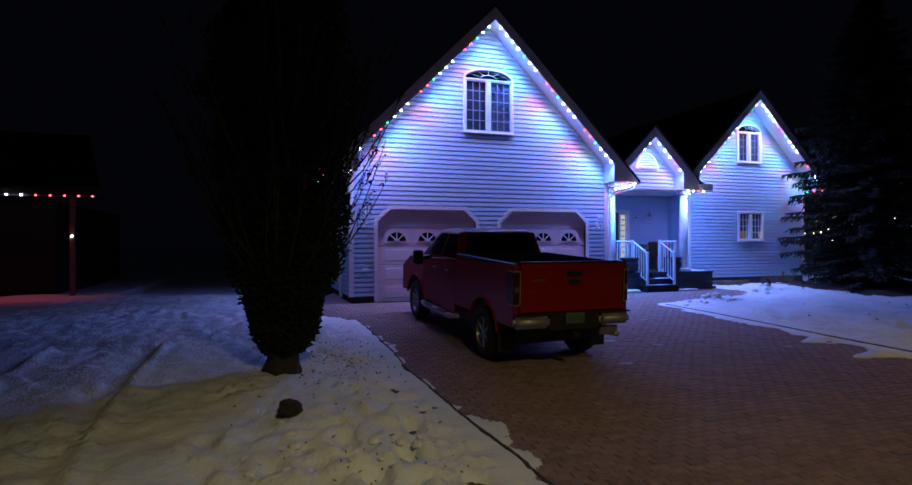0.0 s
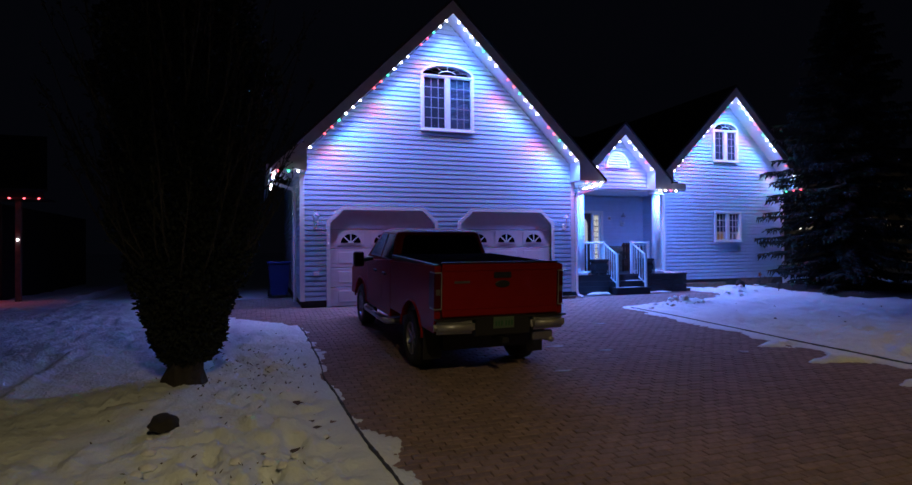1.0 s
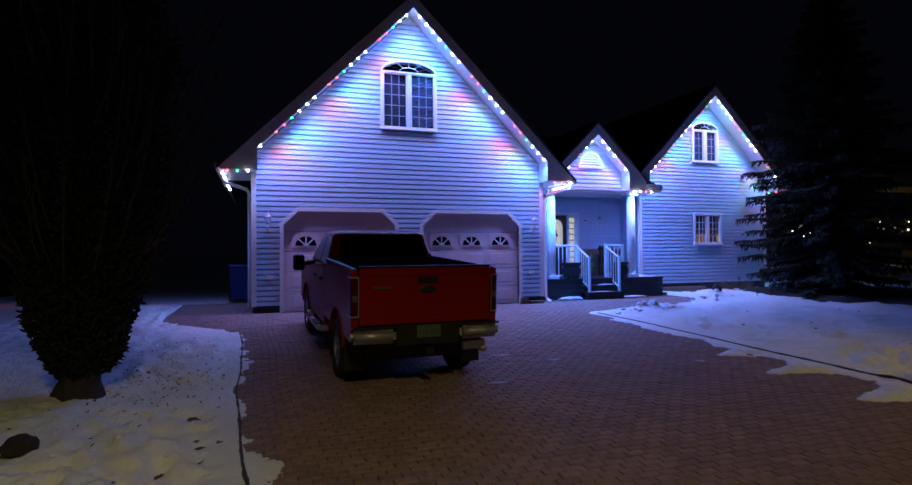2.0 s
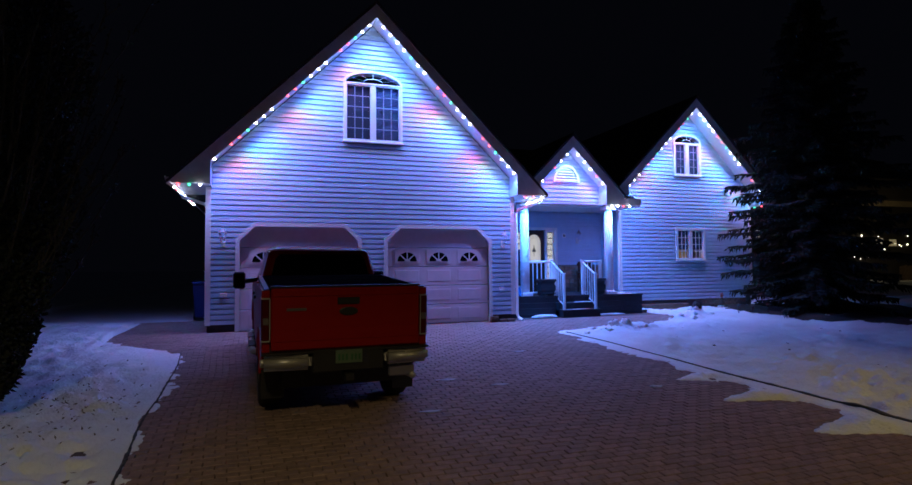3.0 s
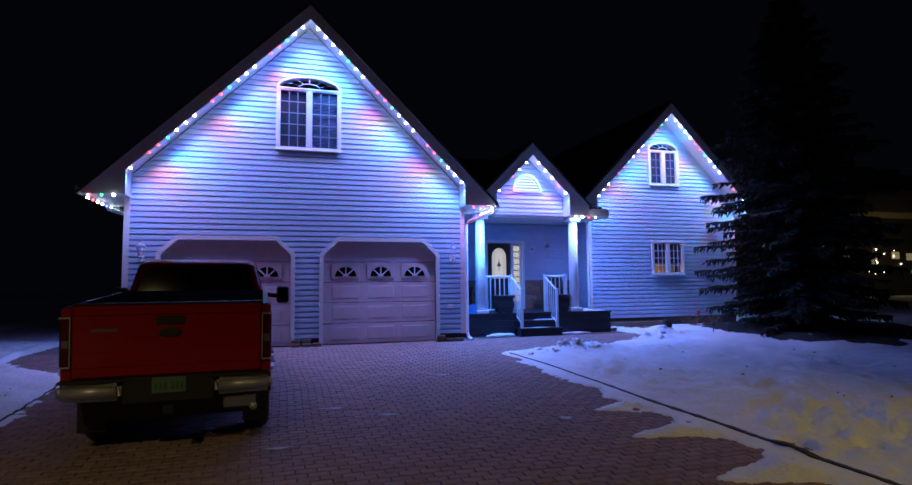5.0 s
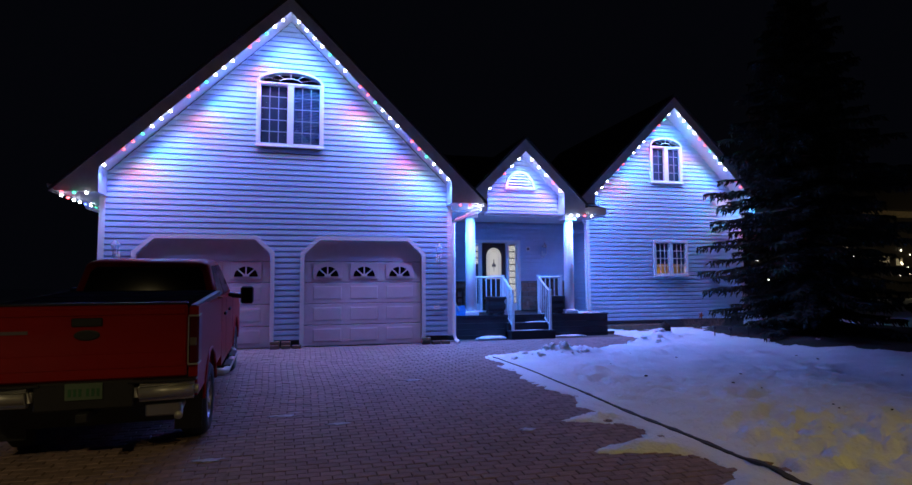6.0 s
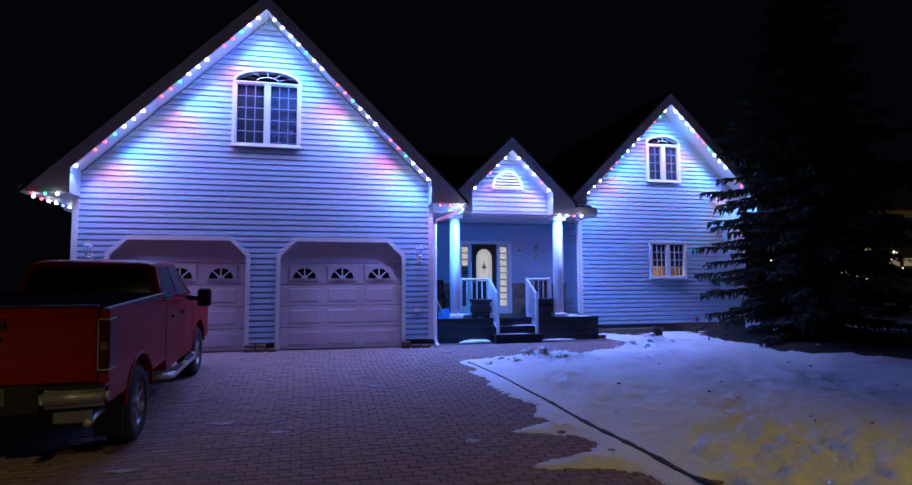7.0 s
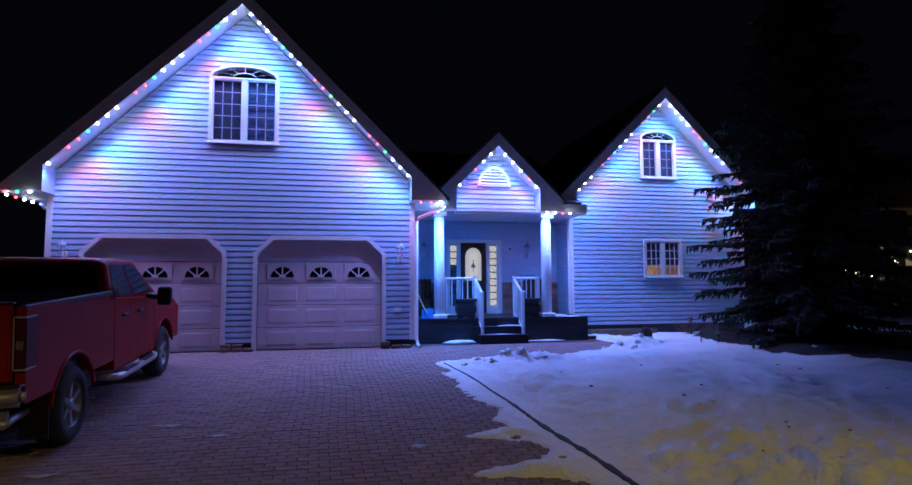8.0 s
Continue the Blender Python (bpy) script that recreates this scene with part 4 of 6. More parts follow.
def lantern(x, y, z):
    o = thing("wall_lantern", "white coach lantern with clear panes mounted on the siding", "wall lamp", "unlit coach lanterns", at=Matrix.Translation((x, y - 0.036, z)))
    part("back_plate", boxed(-0.05, 0.05, -0.012, 0.0, -0.22, -0.02, bevel=0.008), WHITE, o)
    bm = bmesh.new()
    tube(bm, [(0, -0.012, -0.18), (0, -0.07, -0.22), (0, -0.13, -0.20), (0, -0.14, -0.14)], 0.013, 8)
    part("arm", bm, WHITE, o)
    bm = bmesh.new()
    lathe(bm, [(0.05, -0.14), (0.062, -0.12), (0.03, -0.10)], (0, -0.14, 0), 6)
    part("base", bm, WHITE, o)
    bm = bmesh.new()
    lathe(bm, [(0.045, -0.099), (0.075, 0.09)], (0, -0.14, 0), 6)
    part("globe", bm, LANTERNGLASS, o)
    bm = bmesh.new()
    for k in range(6):
        a = 2 * math.pi * k / 6
        tube(bm, [(0.048 * math.cos(a), -0.14 + 0.048 * math.sin(a), -0.10), (0.08 * math.cos(a), -0.14 + 0.08 * math.sin(a), 0.092)], 0.006, 4)
    part("cage", bm, WHITE, o)
    bm = bmesh.new()
    lathe(bm, [(0.095, 0.092), (0.09, 0.11), (0.045, 0.17), (0.02, 0.19), (0.022, 0.21), (0.006, 0.24)], (0, -0.14, 0), 6)
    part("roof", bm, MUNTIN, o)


for x, y, z in ((10.06, GY, 3.04), (3.28, GY, 3.04), (14.02, EY, 3.30), (11.02, EY, 3.30)):
    lantern(x, y, z)
for x in (10.03, 3.30):
    part("outlet_box", boxed(x - 0.07, x + 0.07, GY - 0.065, GY - 0.037, 1.71, 1.80, bevel=0.006), WHITE, house)

# corner boards
for x0, x1, y0, y1, z0, z1 in ((GX - GHALF - 0.046, GX - GHALF + 0.07, GY - 0.045, GY - 0.037, 1.09, 4.16), (GX - GHALF - 0.046, GX - GHALF - 0.038, GY - 0.036, GY + 0.08, 1.09, 4.16),
                              (GX + GHALF - 0.07, GX + GHALF + 0.046, GY - 0.045, GY - 0.037, 1.09, 4.16), (GX + GHALF + 0.038, GX + GHALF + 0.046, GY - 0.036, GY + 0.08, 1.09, 4.16),
                              (WX - WHALF - 0.046, WX - WHALF + 0.07, WY - 0.045, WY - 0.037, 1.19, 4.41), (WX - WHALF - 0.046, WX - WHALF - 0.038, WY - 0.036, WY + 0.08, 1.19, 4.41),
                              (WX + WHALF - 0.07, WX + WHALF + 0.046, WY - 0.045, WY - 0.037, 1.19, 4.41)):
    part("corner_board", boxed(x0, x1, y0, y1, z0, z1), WHITE, house)

# gutters along the eaves and their downspouts


def gutter(x, y0, y1, z, sign):
    bm = bmesh.new()
    prof = [(0, 0), (0.07, 0), (0.10, 0.05), (0.11, 0.11), (0.095, 0.115), (0.09, 0.09), (0, 0.09)]
    prism(bm, [(x + sign * a, y0, z + b) for a, b in prof], [(x + sign * a, y1, z + b) for a, b in prof])
    part("gutter", bm, FASCIA, house)


def downspout(points):
    bm = bmesh.new()
    tube(bm, points, 0.042, 4)
    part("downspout", bm, WHITE, house, "white square downspout")


gutter(GX - 4.39, G_FRONT, 23.0, 4.19, -1)
gutter(GX + 4.39, G_FRONT, 14.9, 4.10, 1)
gutter(WX - 3.19, W_FRONT, 18.0, 4.46, -1)
gutter(WX + 3.19, W_FRONT, 23.0, 4.46, 1)
downspout([(2.27, 15.3, 4.18), (2.32, 15.3, 4.06), (2.80, 15.3, 3.90), (2.86, 15.3, 3.78), (2.86, 15.3, 1.0)])
downspout([(11.05, 13.75, 4.10), (10.98, 13.80, 4.02), (10.48, 14.05, 3.82), (10.44, 14.10, 3.72), (10.44, 14.10, 1.10), (10.46, 14.04, 1.0), (10.50, 13.88, 0.96)])
downspout([(14.52, 15.62, 4.42), (14.60, 15.75, 4.28), (14.86, 15.98, 4.05), (14.90, 16.0, 3.95), (14.90, 16.0, 1.54)])

# bricks and stones at the foot of the garage wall
rs = random.Random(8)
for x, y, n in ((6.65, 14.05, 5), (9.98, 14.0, 4)):
    for k in range(n):
        b = boxed(-0.1, 0.1, -0.05, 0.05, 0, 0.075, bevel=0.008)
        ob = part("loose_brick", b, TIMBER)
        ob.matrix_world = pose(x - 0.24 + (k % 3) * 0.23, y + rs.uniform(-0.03, 0.05), ground_z(y) + 0.08 * (k // 3), 0, 0, rs.uniform(-12, 12))
        tagged(ob, "loose brown brick lying at the foot of the garage wall", "brick", "loose bricks")

# ---- light strings ----
PATTERN = "wwworrg"


def bulb_mesh(kind):
    bm = bmesh.new()
    lathe(bm, [(0.013, 0.0), (0.025, -0.007), (0.029, -0.018), (0.023, -0.036), (0.008, -0.044)], sides=10)
    ob = part("bulb", bm, BULB[kind])
    me = ob.data
    bpy.data.objects.remove(ob)
    return me


BULBS = {k: bulb_mesh(k) for k in LED}


def light_string(points, label, start=0, step=0.236, power=1.0, spread=126, lean=0.0, pattern=PATTERN):
    owner = thing("light_string", label, "lights", "coloured light strings on the eaves")
    k = start
    for a, b in zip(points, points[1:]):
        a, b = Vector(a), Vector(b)
        bm = bmesh.new()
        tube(bm, [a + Vector((0, 0, 0.008)), b + Vector((0, 0, 0.008))], 0.006, 5)
        part("wire", bm, WHITE, owner)
        n = max(1, int((b - a).length / step))
        for i in range(n):
            p = a + (b - a) * ((i + 0.5) / n)
            c = pattern[k % len(pattern)]
            k += 1
            if c == "o":
                continue
            ob = new("bulb", BULBS[c])
            ob.location, ob.parent = p, owner
            w = {"w": 1.0, "c": 1.0, "p": 1.0, "r": 0.44, "g": 0.42, "b": 0.6}[c]
            lamp("bulb_light", "SPOT", p + Vector((0, 0.0, -0.07)), p + Vector((lean, 0.08, -1.0)), LED_POWER * power * w, LED[c], 0.02, spread)
    return owner


def rake_string(mid, apex, front, inner, label, rising, falling, power=1.0):
    y, dz = front + 0.05, 0.31
    light_string([(mid - inner, y, apex - inner - dz), (mid - 0.08, y, apex - 0.08 - dz)], label, power=power * 0.86, spread=142, lean=0.42, pattern=rising)
    light_string([(mid + 0.08, y, apex - 0.08 - dz), (mid + inner, y, apex - inner - dz)], label, power=power * 0.86, spread=142, lean=-0.42, pattern=falling)


rake_string(GX, G_APEX, G_FRONT, 3.62, "coloured lights under the rake of the garage gable", "worrgww", "wwwwgww" + "orrgwww" * 2)
rake_string(PX, P_APEX, P_FRONT, 1.08, "coloured lights under the rake of the porch gable", "worwww", "wwwrww", 0.78)
rake_string(WX, W_APEX, W_FRONT, 2.72, "coloured lights under the rake of the wing gable", "cccorrg", "ccccrrgcccorrgccc", 0.95)
# eave ends and side gutter strings
light_string([(GX - 4.34, G_FRONT - 0.02, 4.15), (GX - 3.70, G_FRONT - 0.02, 4.15)], "coloured lights along the garage eave end", 5, 0.21, 0.12, 172)
light_string([(GX - 4.34, G_FRONT + 0.1, 4.13), (GX - 4.34, 17.6, 4.13)], "coloured lights along the garage gutter", 1, 0.3, 0.24, 130, -0.4, "wwrwwbwg")
light_string([(GX + 3.70, G_FRONT - 0.02, 4.13), (GX + 4.40, G_FRONT - 0.02, 4.13)], "coloured lights along the garage eave end", 0, 0.23, 0.2, 172, pattern="rrw")
light_string([(GX + 4.36, 14.7, 4.08), (GX + 4.36, G_FRONT + 0.06, 4.08)], "coloured lights where garage and porch eaves meet", 0, 0.16, 1.0, 172, pattern="ppppp")
light_string([(PX + 1.14, P_FRONT - 0.02, 4.11), (PX + 1.95, P_FRONT - 0.02, 4.11)], "coloured lights along the porch eave", 0, 0.17, 1.0, 172, pattern="pprpp")
light_string([(WX + 3.1, W_FRONT - 0.02, 4.40), (WX + 3.24, 17.4, 4.40)], "coloured lights along the wing gutter", 4, 0.3, 0.4, 172)

# ---- pickup truck ----
TRUCK = pose(5.07, 7.05, ground_z(7.05), math.degrees(math.atan(SLOPE)), 0, 2.0) @ Matrix.Diagonal((0.98, 1, 1, 1))
truck = thing("pickup_truck", "red crew-cab pickup truck parked on the driveway facing the garage", "truck", at=TRUCK)
AX = (1.20, 4.78)


def side_profile(y0, y1, z_low, top, axle=None, r=0.55):
    """(y, z) outline from the low rear corner round the top; a wheel arch is cut at axle."""
    pts = [(y0, z_low)] + [(y0, top[0][1])] + top + [(y1, z_low)]
    if axle:
        n = 14
        zc = 0.42
        a0 = math.asin((z_low - zc) / r)
        arc = [(axle + r * math.cos(a0 + (math.pi - 2 * a0) * i / n), zc + r * math.sin(a0 + (math.pi - 2 * a0) * i / n)) for i in range(n + 1)]
        pts += arc
    return pts


def drawn(prof, half, bevel=0.05):
    bm = bmesh.new()
    prism(bm, [(-half, y, z) for y, z in prof], [(half, y, z) for y, z in prof])
    rim = [e for e in bm.edges if abs(e.verts[0].co.x - e.verts[1].co.x) < 1e-6 and min(v.co.z for v in e.verts) > 1.15]
    bmesh.ops.bevel(bm, geom=rim, offset=bevel, segments=3, affect="EDGES")
    return bm


BED_PROFILE = side_profile(0.14, 2.38, 0.68, [(0.14, 1.55), (2.38, 1.51)], AX[0])
for s in (-1, 1):
    bm = bmesh.new()
    prism(bm, [(s * 0.88, y, z) for y, z in BED_PROFILE], [(s * 0.965, y, z) for y, z in BED_PROFILE])
    outer = [e for e in bm.edges if all(abs(v.co.x) > 0.95 and v.co.z > 1.2 for v in e.verts)]
    bmesh.ops.bevel(bm, geom=outer, offset=0.055, segments=4, affect="EDGES")
    part("bed_side", bm, PAINT, truck, "red cargo bed side")
    part("wheel_housing", boxed(*sorted((s * 0.58, s * 0.879)), AX[0] - 0.56, AX[0] + 0.56, 0.60, 1.02, bevel=0.05), BLACKPLASTIC, truck)
tonneau = part("tonneau_cover", boxed(-0.885, 0.885, 0.17, 2.385, 1.535, 1.572, bevel=0.012), COVER, truck, "flat black soft cover over the cargo bed")
for k in range(3):
    part("cover_seam", boxed(-0.87, 0.87, 0.68 + k * 0.55, 0.70 + k * 0.55, 1.5725, 1.577), COVER, tonneau)
part("bed_front", boxed(-0.879, 0.879, 2.32, 2.379, 0.62, 1.50), PAINT, truck)
part("bed_floor", boxed(-0.879, 0.879, 0.14, 2.319, 0.86, 0.92), BLACKPLASTIC, truck, "black lined bed floor")
cab = part("cab_body", drawn(side_profile(2.405, 4.18, 0.54, [(2.405, 1.47), (4.18, 1.42)]), 0.965, 0.07), PAINT, truck)
nose = part("front_body", drawn(side_profile(4.195, 5.72, 0.56, [(4.195, 1.415), (4.6, 1.40), (5.4, 1.31), (5.64, 1.20), (5.72, 1.05)], AX[1]), 0.965, 0.07), PAINT, truck)
part("underbody", boxed(-0.70, 0.70, 0.5, 5.5, 0.36, 0.66), BLACKPLASTIC, truck)
for s in (-1, 1):
    part("bed_rail_cap", boxed(*sorted((s * 0.882, s * 0.945)), 0.165, 2.37, 1.512, 1.562, bevel=0.006), BLACKPLASTIC, truck)
# greenhouse
base = [(-0.90, 2.43), (0.90, 2.43), (0.90, 4.50), (-0.90, 4.50)]
top = [(-0.755, 2.60), (0.755, 2.60), (0.755, 3.68), (-0.755, 3.68)]
Z0, Z1 = 1.425, 1.975


def cab_ring(v, inset, z, corner=0.11, steps=6):
    """One level of the cab: a rounded rectangle between its foot and its roof outline."""
    pts = [Vector(base[k]).lerp(Vector(top[k]), v) for k in range(4)]
    (x0, y0), (x1, y1) = pts[0] + Vector((inset, inset)), pts[2] - Vector((inset, inset))
    ring = []
    for cx, cy, a0 in ((x0 + corner, y0 + corner, 180), (x1 - corner, y0 + corner, 270), (x1 - corner, y1 - corner, 0), (x0 + corner, y1 - corner, 90)):
        ring += [(cx + corner * math.cos(radians(a0 + 90 * i / steps)), cy + corner * math.sin(radians(a0 + 90 * i / steps)), z) for i in range(steps + 1)]
    return ring


levels = [(v, 0.0, Z0 + v * (Z1 - Z0)) for v in (0.0, 0.42, 0.84)]
levels += [(0.84 + 0.02 * i, 0.20 * (1 - math.cos(radians(15 * i))), Z0 + 0.84 * (Z1 - Z0) + 0.095 * math.sin(radians(15 * i))) for i in range(1, 7)]
bm = bmesh.new()
loops = [[bm.verts.new(p) for p in cab_ring(*lv)] for lv in levels]
for lo, hi in zip(loops, loops[1:]):
    for k in range(len(lo)):
        bm.faces.new((lo[k], lo[(k + 1) % len(lo)], hi[(k + 1) % len(lo)], hi[k]))
bm.faces.new(loops[0][::-1])
bm.faces.new(loops[-1])
green = part("cab_top", bm, PAINT, truck, "red cab roof and pillars", smooth=True)


def on_face(a, b, u, v, out):
    """A place on the greenhouse side from corner a to corner b: u along, v up, moved outwards."""
    p = Vector((*base[a], Z0)).lerp(Vector((*base[b], Z0)), u)
    q = Vector((*top[a], Z1)).lerp(Vector((*top[b], Z1)), u)
    n = (Vector((*base[b], Z0)) - Vector((*base[a], Z0))).cross(Vector((*top[a], Z1)) - Vector((*base[a], Z0))).normalized()
    return p.lerp(q, v) + n * out


def cab_window(name, a, b, quad, label=""):
    bm = bmesh.new()
    prism(bm, [on_face(a, b, u, v, -0.01) for u, v in quad], [on_face(a, b, u, v, 0.006) for u, v in quad])
    return part(name, bm, CARGLASS, green, label)


cab_window("rear_window", 0, 1, [(0.065, 0.12), (0.935, 0.12), (0.93, 0.70), (0.90, 0.82), (0.10, 0.82), (0.07, 0.70)], "dark tinted rear window")
cab_window("windscreen", 2, 3, [(0.07, 0.06), (0.93, 0.06), (0.93, 0.83), (0.07, 0.83)])
cab_window("side_window", 1, 2, [(0.06, 0.07), (0.42, 0.07), (0.47, 0.84), (0.10, 0.84)], "tinted side window")
cab_window("side_window", 1, 2, [(0.46, 0.07), (0.86, 0.07), (0.90, 0.60), (0.80, 0.84), (0.51, 0.84)], "tinted side window")
cab_window("side_window", 3, 0, [(0.58, 0.07), (0.94, 0.07), (0.90, 0.84), (0.53, 0.84)], "tinted side window")
cab_window("side_window", 3, 0, [(0.14, 0.07), (0.54, 0.07), (0.49, 0.84), (0.20, 0.84), (0.10, 0.60)], "tinted side window")
part("third_brake_light", boxed(-0.14, 0.14, 2.565, 2.61, 1.892, 1.915, bevel=0.004), REDLENS, green)
# door seams and door pulls
for s in (-1, 1):
    for y in (3.0, 4.1):
        part("door_seam", boxed(*sorted((s * 0.960, s * 0.9665)), y, y + 0.012, 0.62, 1.40), BLACKPLASTIC, cab)
    part("door_seam", boxed(*sorted((s * 0.960, s * 0.9665)), 2.45, 4.15, 0.615, 0.625), BLACKPLASTIC, cab)
    for y in (2.66, 3.32):
        part("door_pull", boxed(*sorted((s * 0.966, s * 1.0)), y, y + 0.20, 1.20, 1.245, bevel=0.012), BLACKPLASTIC, cab)
    # running board: bright tube with black steps
    bm = bmesh.new()
    tube(bm, [(s * 0.80, 2.3, 0.48), (s * 1.0, 2.4, 0.46), (s * 1.02, 2.55, 0.45), (s * 1.02, 3.95, 0.45), (s * 1.0, 4.1, 0.46), (s * 0.80, 4.2, 0.48)], 0.048, 10)
    board = part("running_board", bm, CHROME, truck, "bright tubular running board", smooth=True)
    for y in (2.85, 3.65):
        part("step_pad", boxed(s * 1.02 - 0.05, s * 1.02 + 0.05, y - 0.24, y + 0.24, 0.49, 0.506, bevel=0.006), BLACKPLASTIC, board)
    # wheel arch lips
    for a in AX:
        bm = bmesh.new()
        tube(bm, [(s * 0.962, a + 0.55 * math.cos(t), 0.42 + 0.55 * math.sin(t)) for t in [math.pi * (0.06 + 0.88 * i / 16) for i in range(17)]], 0.022, 6)
        part("arch_lip", bm, PAINT, truck, smooth=True)
    # towing mirrors
    bm = bmesh.new()
    tube(bm, [(s * 0.93, 3.92, 1.40), (s * 1.20, 3.80, 1.38)], 0.045, 8)
    arm = part("mirror_arm", bm, BLACKPLASTIC, truck)
    mir = part("mirror_housing", boxed(*sorted((s * 1.11, s * 1.31)), 3.74, 3.86, 1.26, 1.54, bevel=0.03), BLACKPLASTIC, arm, "large black towing mirror")
    part("mirror_glass", boxed(*sorted((s * 1.13, s * 1.29)), 3.732, 3.739, 1.28, 1.52), CARGLASS, arm)
    # tail lights
    tl = part("tail_light", boxed(*sorted((s * 0.875, s * 0.973)), 0.108, 0.36, 0.99, 1.47, bevel=0.02), REDLENS, truck, "tall red tail light with a pale reversing lens")
    part("reversing_lens", boxed(*sorted((s * 0.89, s * 0.955)), 0.1, 0.14, 1.17, 1.25, bevel=0.008), CLEARLENS, tl)
    for z in (0.985, 1.455):
        part("lens_trim", boxed(*sorted((s * 0.878, s * 0.976)), 0.098, 0.30, z, z + 0.014), CHROME, tl)
    part("lens_edge", boxed(*sorted((s * 0.874, s * 0.886)), 0.094, 0.107, 1.0, 1.455, bevel=0.003), CHROME, tl)
    # headlights
    part("headlight", boxed(*sorted((s * 0.62, s * 0.93)), 5.66, 5.74, 0.90, 1.14, bevel=0.02), CLEARLENS, truck)
    # mud flaps
    part("mud_flap", boxed(*sorted((s * 0.68, s * 0.95)), 0.64, 0.655, 0.22, 0.66), BLACKPLASTIC, truck)
    # bumper ends
    bm = boxed(*sorted((s * 0.42, s * 0.985)), 0.0, 0.16, 0.665, 0.842)
    for v in bm.verts:
        if abs(v.co.x) > 0.9 and v.co.y < 0.05:
            v.co.y += 0.05
    bmesh.ops.bevel(bm, geom=bm.edges[:], offset=0.045, segments=4, affect="EDGES")
    part("bumper_end", bm, CHROME, truck, "bright steel rear bumper", smooth=True)
    part("bumper_pad", boxed(*sorted((s * 0.36, s * 0.97)), 0.03, 0.135, 0.845, 0.868, bevel=0.006), BLACKPLASTIC, truck)
part("bumper_middle", boxed(-0.415, 0.415, 0.05, 0.16, 0.62, 0.875, bevel=0.015), BLACKPLASTIC, truck)
part("front_bumper", boxed(-0.95, 0.95, 5.68, 5.82, 0.55, 0.80, bevel=0.03), CHROME, truck)
part("grille", boxed(-0.58, 0.58, 5.71, 5.75, 0.84, 1.14, bevel=0.02), CHROME, truck)
plate = part("number_plate", boxed(-0.155, 0.155, 0.036, 0.048, 0.715, 0.868, bevel=0.003), PLATE, truck, "green and white number plate, its characters as bars")
for i in range(6):
    x = -0.115 + i * 0.043 + (0.02 if i > 2 else 0)
    part("plate_bar", boxed(x - 0.012, x + 0.012, 0.032, 0.0355, 0.75, 0.82), PLATEINK, plate)
part("hitch", boxed(-0.05, 0.05, -0.02, 0.3, 0.52, 0.60, bevel=0.008), BLACKPLASTIC, truck)
bm = bmesh.new()
tube(bm, [(0.74, 0.9, 0.50), (0.76, 0.4, 0.50), (0.80, 0.12, 0.50)], 0.04, 10)
part("exhaust", bm, CHROME, truck, smooth=True)
bm = boxed(0.50, 0.82, 0.13, 0.2, 0.50, 0.63, bevel=0.015)
part("trailer_socket", bm, ALLOY, truck)
# tailgate
gate = part("tailgate", boxed(-0.868, 0.868, 0.10, 0.139, 0.875, 1.575, bevel=0.018), PAINT, truck, "red tailgate")
part("gate_ridge", boxed(-0.85, 0.85, 0.088, 0.099, 1.48, 1.535, bevel=0.006), PAINT, gate)
part("gate_crease", boxed(-0.84, 0.84, 0.093, 0.099, 0.98, 1.12, bevel=0.004), PAINT, gate)
part("gate_cap", boxed(-0.87, 0.87, 0.10, 0.16, 1.576, 1.596, bevel=0.006), BLACKPLASTIC, gate)
part("gate_latch", boxed(-0.13, 0.13, 0.088, 0.0995, 1.38, 1.46, bevel=0.01), BLACKPLASTIC, gate)
bm = bmesh.new()
lathe(bm, [(0.11, 0), (0.11, 0.008), (0.09, 0.014)], sides=20)
for v in bm.verts:
    v.co.y *= 0.45
bmesh.ops.transform(bm, matrix=pose(0, 0.098, 1.30, 90, 0, 0), verts=bm.verts)
part("badge", bm, BLACKPLASTIC, gate, "plain oval badge")
part("model_badge", boxed(-0.70, -0.48, 0.093, 0.0995, 1.32, 1.35), CLEARLENS, gate)


